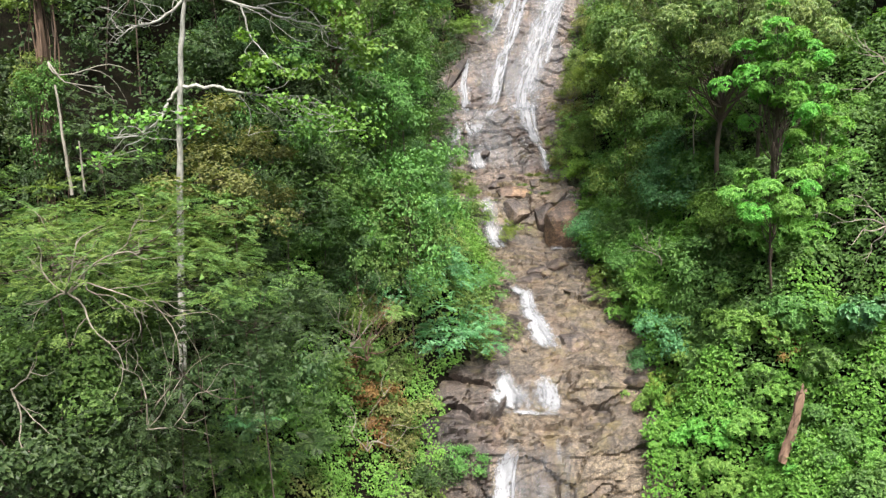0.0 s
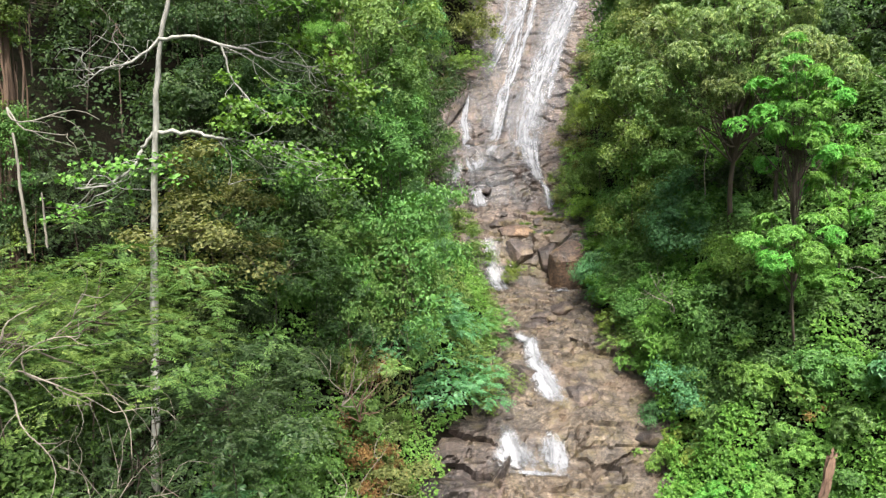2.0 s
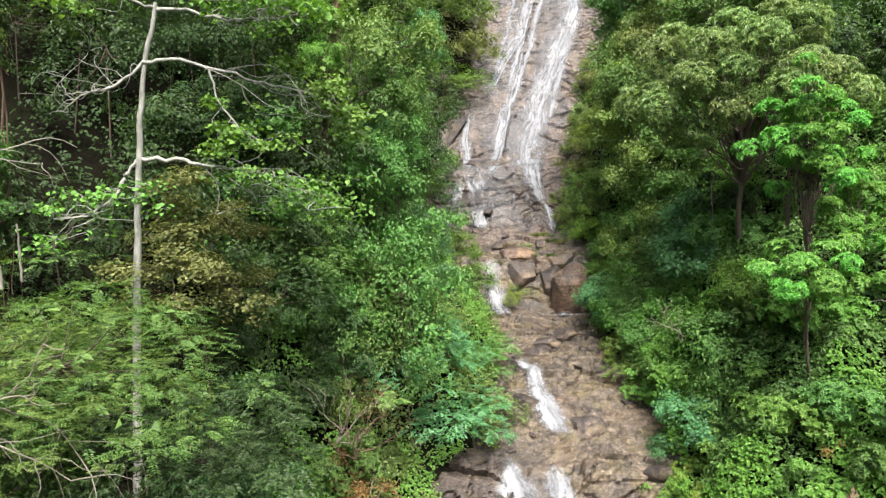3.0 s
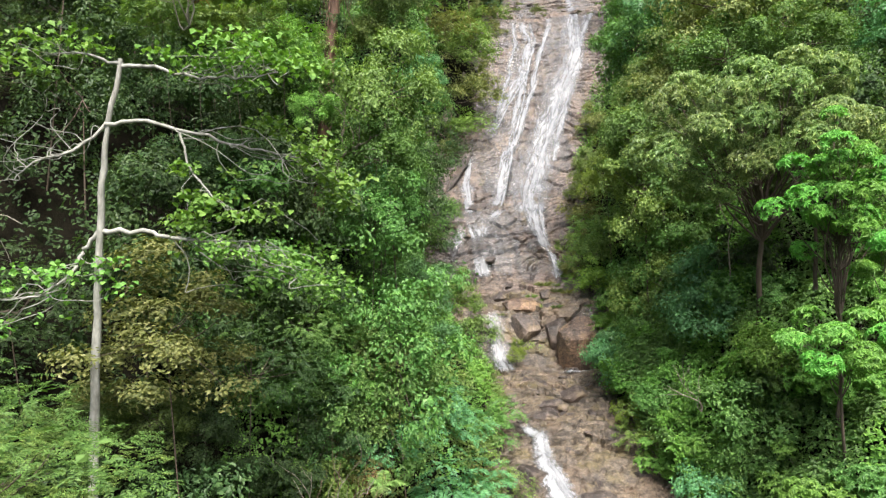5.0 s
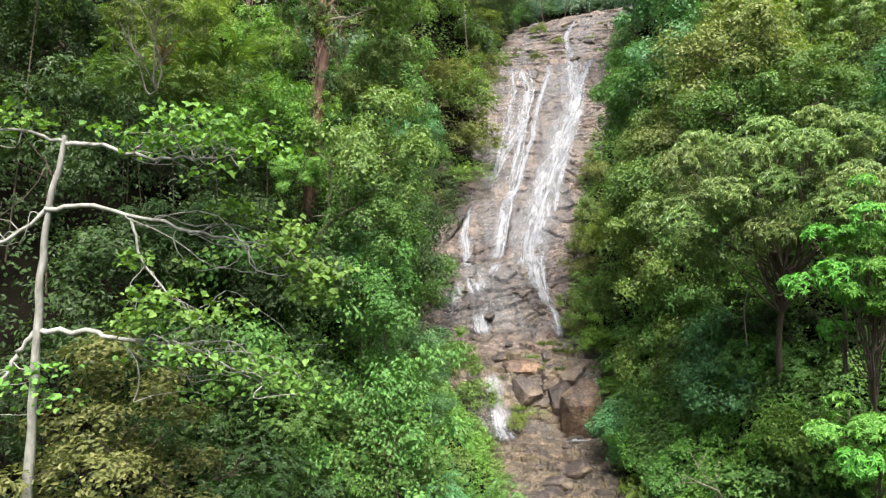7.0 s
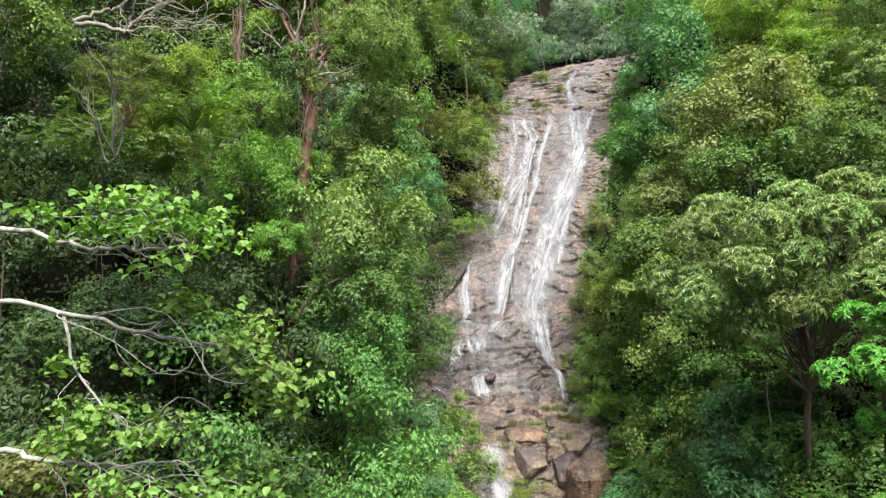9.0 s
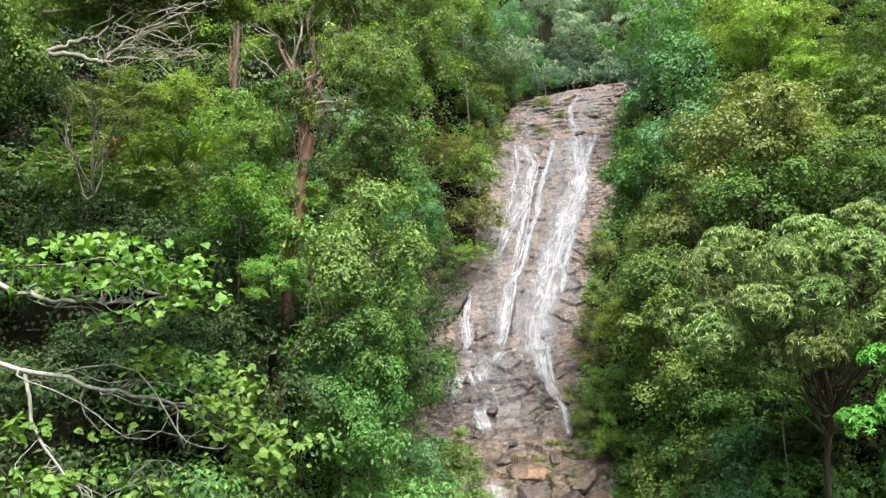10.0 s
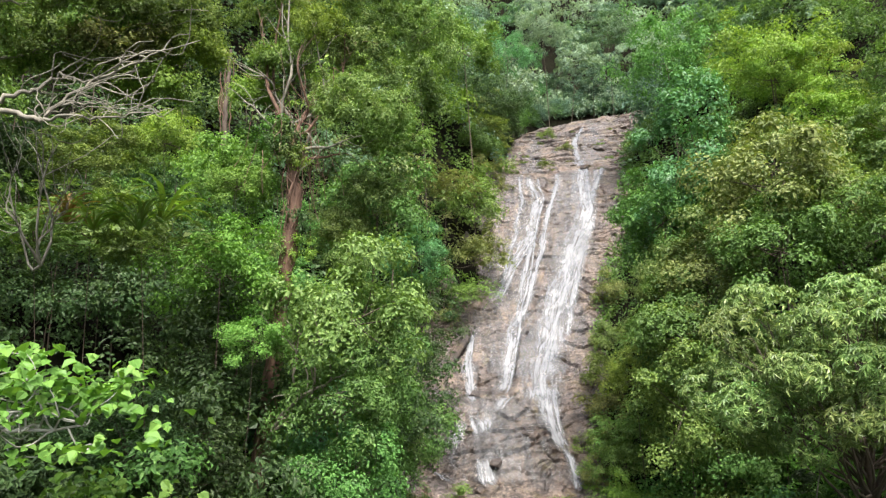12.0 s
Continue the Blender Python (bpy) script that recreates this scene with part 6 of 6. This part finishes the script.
boulder("grey boulder in the stream bed", 6.38, 48.50, 4.70, 1.1, 1.0, 0.6, ROCK, 93)
boulder("grey boulder in the stream bed", 7.88, 50.50, 4.94, 1.2, 1.0, 0.6, ROCK, 94)
boulder("grey boulder in the stream bed", 5.60, 47.00, 4.39, 0.9, 0.8, 0.5, ROCK, 95)
boulder("brown boulder at the edge of the bed", 4.14, 41.80, 2.60, 1.1, 1.2, 1.2, ROCK_DARK, 96)
boulder("mossy boulder at the edge of the bed", 7.13, 39.80, 2.09, 1.2, 1.0, 0.9, ROCK, 97)
boulder("brown boulder on the bank of the bed", 10.41, 37.50, 0.61, 0.9, 0.8, 0.6, ROCK_DARK, 98)
boulder("long dark slab leaning on the rock face", 0.76, 77.00, 21.49, 0.55, 0.6, 3.0, ROCK_DARK, 99, 0, -30).rotation_euler.y = 0.55
boulder("dark leaning slab beside the pool", 2.38, 35.60, -0.67, 0.3, 0.35, 1.4, ROCK_DARK, 100).rotation_euler.y = 0.45

stone_bed(51, 36, -5, 14, 38.5, 57, (0.18, 0.5))
stone_bed(52, 10, -5, 14, 60, 70, (0.25, 0.7))
stone_bed(53, 30, 5, 32, 99, 128, (0.3, 0.8))
tuft_rng = random.Random(8)
for k in range(34):
    ty = tuft_rng.choice([tuft_rng.uniform(58, 66), tuft_rng.uniform(58, 66), tuft_rng.uniform(98, 126)])
    lo, hi = float(np.interp(ty, BANK_Y, BANK_L)), float(np.interp(ty, BANK_Y, BANK_R))
    side = tuft_rng.choice([tuft_rng.uniform(0, 0.18), tuft_rng.uniform(0.7, 1.0), tuft_rng.uniform(0.2, 0.8)])
    grass_tuft(lo + (hi - lo) * side, ty, tuft_rng.uniform(0.3, 0.75), tuft_rng.choice(["olive", "drab", "brown", "olive"]), 600 + k)

# ---- the rest of the forest ----
SPOTS += [(-6.2, 37.6, 3.6), (-6.0, 34.5, 3.0)]  # open ground before the tree wrapped in roots
def free(x, y, r):
    return all((x - a) ** 2 + (y - b) ** 2 > (0.75 * c + 0.55 * r) ** 2 for a, b, c in SPOTS)


def fill(seed, x0, x1, y0, y1, step, keys, tones, size, lift, near_bank=0.4, far_bank=200):
    """Plants on a shaken grid over a stretch of the slopes."""
    rng = random.Random(seed)
    y = y0
    while y < y1:
        x = x0
        while x < x1:
            px, py = x + rng.uniform(-0.45, 0.45) * step, y + rng.uniform(-0.45, 0.45) * step
            key, tone, s, up = rng.choice(keys), rng.choice(tones), rng.uniform(*size), rng.uniform(*lift)
            x += step
            left, right = float(np.interp(py, BANK_Y, BANK_L)) - px, px - float(np.interp(py, BANK_Y, BANK_R))
            d = max(left, right)
            r = s * REACH[key.split("_")[0]]
            if not near_bank < d < far_bank or abs(px) > 0.68 * py + 8 or not free(px, py, r):
                continue
            if py < 76:
                px = open_stream(px, py, float(ground_height(px, py)) + up + r, r)
            plant(key, px, py, float(ground_height(px, py)) + up, s, tone, rng.uniform(0.85, 1.15))
        y += step


MIX = ["bright", "pale", "olive", "pale", "blue", "bright", "lime"]
# 31 and 23 lean on dark leaves to paint the forest's inner shade
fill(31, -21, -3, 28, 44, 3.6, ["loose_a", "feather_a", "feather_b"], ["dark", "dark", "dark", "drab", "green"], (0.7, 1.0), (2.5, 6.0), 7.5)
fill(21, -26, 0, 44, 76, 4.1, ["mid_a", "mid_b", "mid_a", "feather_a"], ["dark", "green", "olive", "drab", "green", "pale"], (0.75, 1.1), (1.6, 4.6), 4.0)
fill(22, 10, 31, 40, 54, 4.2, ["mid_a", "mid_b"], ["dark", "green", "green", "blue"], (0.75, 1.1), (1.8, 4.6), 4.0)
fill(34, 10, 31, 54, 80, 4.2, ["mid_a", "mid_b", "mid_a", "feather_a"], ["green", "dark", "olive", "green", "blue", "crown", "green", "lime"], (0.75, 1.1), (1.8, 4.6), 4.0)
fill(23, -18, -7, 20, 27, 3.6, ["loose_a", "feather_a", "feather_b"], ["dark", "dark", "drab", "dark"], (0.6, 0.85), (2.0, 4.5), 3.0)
fill(25, -8, 6, 33, 58, 2.9, ["bush_a", "bush_b", "bush_c", "bush_d"], MIX, (0.7, 1.15), (0.5, 1.5), 0.3, 8)
fill(33, -5, 2, 58, 77, 2.3, ["bush_a", "bush_c", "bush_d"], ["green", "olive", "brown", "dark"], (0.6, 1.0), (0.3, 1.1), 2.0, 8)
fill(26, 8, 23, 29, 46, 2.3, ["bush_a", "bush_b", "bush_b", "bush_d"], ["bright", "bright", "green", "lime", "bright", "olive"], (0.75, 1.2), (0.3, 1.0), 0.3, 14)
fill(32, 8, 26, 43, 78, 2.4, ["bush_a", "bush_b", "bush_c", "bush_d"], ["green", "bright", "bright", "blue", "lime", "pale"], (0.7, 1.2), (0.5, 1.5), 0.3, 10)
fill(30, -6, 16, 78, 128, 3.0, ["bush_a", "bush_c", "bush_d"], ["olive", "green", "brown", "olive"], (0.8, 1.4), (0.4, 1.2), 0.3, 6)


FAR_SHAPES = [foliage(13, (4.4, 4.4, 3.6), 34, 1.3, 9, "loose", 4, 0.56, 0.5, -0.3, 0.3)[:2], foliage(14, (4.2, 4.2, 4.2), 34, 1.3, 9, "whorl", 4, 0.58, 0.45, -0.35, 0.35)[:2]]


def far_forest(seed, x0, x1, y0, y1, step, tones, size, lift, near_bank, narrow=0.66):
    """The woods up the valley: many crowns joined, one mesh for each tone."""
    rng = random.Random(seed)
    parts = {}
    y = y0
    while y < y1:
        x = x0
        while x < x1:
            px, py = x + rng.uniform(-0.45, 0.45) * step, y + rng.uniform(-0.45, 0.45) * step
            tone, s, up, a, (v, f) = rng.choice(tones), rng.uniform(*size), rng.uniform(*lift), rng.uniform(0, 6.3), rng.choice(FAR_SHAPES)
            x += step
            left, right = float(np.interp(py, BANK_Y, BANK_L)) - px, px - float(np.interp(py, BANK_Y, BANK_R))
            if max(left, right) < near_bank or not -0.36 * (py - 12) - 4 < px < narrow * (py - 12) + 4 or not free(px, py, s * 4.3):
                continue
            # beyond the lip the haze-coloured leaves take over, most of all deeper in
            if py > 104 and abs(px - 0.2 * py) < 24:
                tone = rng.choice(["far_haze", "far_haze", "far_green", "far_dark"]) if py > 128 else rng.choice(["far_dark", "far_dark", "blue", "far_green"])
            turn = np.array([[math.cos(a), math.sin(a), 0], [-math.sin(a), math.cos(a), 0], [0, 0, rng.uniform(0.85, 1.2)]])
            parts.setdefault(tone, []).append(((v * s) @ turn + [px, py, float(ground_height(px, py)) + up], f))
        y += step
    for tone, pieces in parts.items():
        if pieces:
            ob = part("distant_forest", mesh_from("distant_forest", *joined(pieces)), LEAF[tone], None)
            tagged(ob, f"{TONES[tone]} forest crowns far up the valley", "forest", kind="stuff")


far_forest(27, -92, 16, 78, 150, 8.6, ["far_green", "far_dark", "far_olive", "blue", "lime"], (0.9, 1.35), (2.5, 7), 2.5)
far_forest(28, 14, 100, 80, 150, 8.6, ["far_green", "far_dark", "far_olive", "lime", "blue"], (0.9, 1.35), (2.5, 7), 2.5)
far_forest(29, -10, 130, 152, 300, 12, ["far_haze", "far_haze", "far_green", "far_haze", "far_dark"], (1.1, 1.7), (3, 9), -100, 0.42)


def thicket(seed, tone, x0, x1, y0, y1, count, length, share, label, high=1.0, skip=None):
    """Dense undergrowth: mounds of leaves over the slopes, where no rock shows."""
    rng = np.random.RandomState(seed)
    x, y = rng.uniform(x0, x1, count), rng.uniform(y0, y1, count)
    left, right = np.interp(y, BANK_Y, BANK_L) - x, x - np.interp(y, BANK_Y, BANK_R)
    patch = rough_noise(x / 5, y / 5, 90, 3)
    lo, hi = share
    keep = (np.maximum(left, right) > np.where((left > 0) & (y > 58), 1.6, 0.2) + 0.8 * rough_noise(x, y, 95, 2)) & (np.abs(x) < 0.68 * y + 5) & (patch > lo) & (patch <= hi)
    if skip:
        keep &= ~((x > skip[0]) & (x < skip[1]) & (y > skip[2]) & (y < skip[3]))
    x, y = x[keep], y[keep]

    def top(a, b):
        h = np.zeros(a.shape)
        for k, cell, tall in ((70, 3.1, 2.4), (80, 1.5, 0.9)):
            best = np.full(a.shape, 9.0)
            i, j = np.floor(a / cell), np.floor(b / cell)
            for di in (-1, 0, 1):
                for dj in (-1, 0, 1):
                    dx, dy = a / cell - i - di - hash2(i + di, j + dj, k), b / cell - j - dj - hash2(i + di, j + dj, k + 1)
                    best = np.minimum(best, dx * dx + dy * dy)
            h += high * tall * np.clip(1 - best * 1.6, 0, 1)
        return ground_height(a, b) + h

    z = top(x, y)
    n = unit(np.stack([(top(x - 0.15, y) - top(x + 0.15, y)) / 0.3, (top(x, y - 0.15) - top(x, y + 0.15)) / 0.3, np.full(x.shape, 1.0)], 1))
    p = np.stack([x, y, z], 1) - n * (rng.uniform(0, 1, len(x)) ** 2 * 0.6)[:, None]
    half = rng.uniform(size=len(p)) < 0.6
    a = sprigs(rng, p[half], n[half], "loose", 5, length, 0.62)
    b = sprigs(rng, p[~half], n[~half], "feather", 6, length * 0.85, 0.46)
    ob = part("undergrowth", mesh_from("undergrowth", *joined([a, b])), LEAF[tone], None)
    tagged(ob, label, "undergrowth", kind="stuff")


DARK, MID, LIGHT = "dark green shrubs and climbers covering the steep slope", "mid-green shrubs and creepers covering the steep slope", "light green shrubs and saplings covering the steep slope"
LEFT_BANK, RIGHT_BANK = (-9, 4, 26, 52), (8, 25, 22, 50)
for side, (x0, x1, y0, y1, number, bank) in enumerate(((-26, 4, 12, 82, 22000, LEFT_BANK), (8, 36, 24, 84, 18000, RIGHT_BANK))):
    cut = (0.0, -0.12)[side]
    # left side dark throughout: the shade there is part of the leaf colour
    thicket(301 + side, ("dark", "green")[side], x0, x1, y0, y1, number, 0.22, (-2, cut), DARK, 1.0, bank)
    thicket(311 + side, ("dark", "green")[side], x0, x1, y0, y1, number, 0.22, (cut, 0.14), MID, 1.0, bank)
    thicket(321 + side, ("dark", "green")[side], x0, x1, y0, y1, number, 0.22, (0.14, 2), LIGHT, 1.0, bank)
# the banks nearest to the stream carry finer leaves
thicket(331, "emerald", *RIGHT_BANK, 38000, 0.205, (0.02, 2), LIGHT, 1.3)
thicket(332, "green", *RIGHT_BANK, 38000, 0.205, (-0.14, 0.02), MID, 1.3)
thicket(333, "green", *RIGHT_BANK, 38000, 0.205, (-2, -0.14), LIGHT, 1.3)
thicket(334, "bright", *LEFT_BANK, 22000, 0.17, (0.06, 2), MID, 0.8)
thicket(335, "pale", *LEFT_BANK, 22000, 0.17, (-0.06, 0.06), MID, 0.8)
thicket(336, "olive", *LEFT_BANK, 22000, 0.17, (-0.2, -0.06), LIGHT, 0.8)
thicket(337, "brown", *LEFT_BANK, 22000, 0.17, (-2, -0.2), "browning shrubs and dry stems on the steep bank", 0.8)
# slopes beside the main fall
thicket(341, "olive", -14, 14, 76, 132, 11000, 0.34, (-0.1, 2), LIGHT)
thicket(342, "brown", -14, 14, 76, 132, 11000, 0.34, (-2, -0.1), "browning shrubs beside the rock face")
thicket(343, "green", 12, 44, 80, 112, 9000, 0.36, (-2, 2), MID)
# slopes behind the crowns and beyond the lip
thicket(344, "far_dark", -8, 34, 96, 165, 9000, 0.6, (-2, 0.0), DARK)
thicket(346, "far_green", -8, 34, 96, 165, 9000, 0.6, (0.0, 2), MID)
thicket(345, "dark", -50, -4, 70, 125, 12000, 0.55, (-2, 2), DARK)

for pattern in PROTO.values():
    for ob in (*pattern.children_recursive, pattern):
        bpy.data.objects.remove(ob)
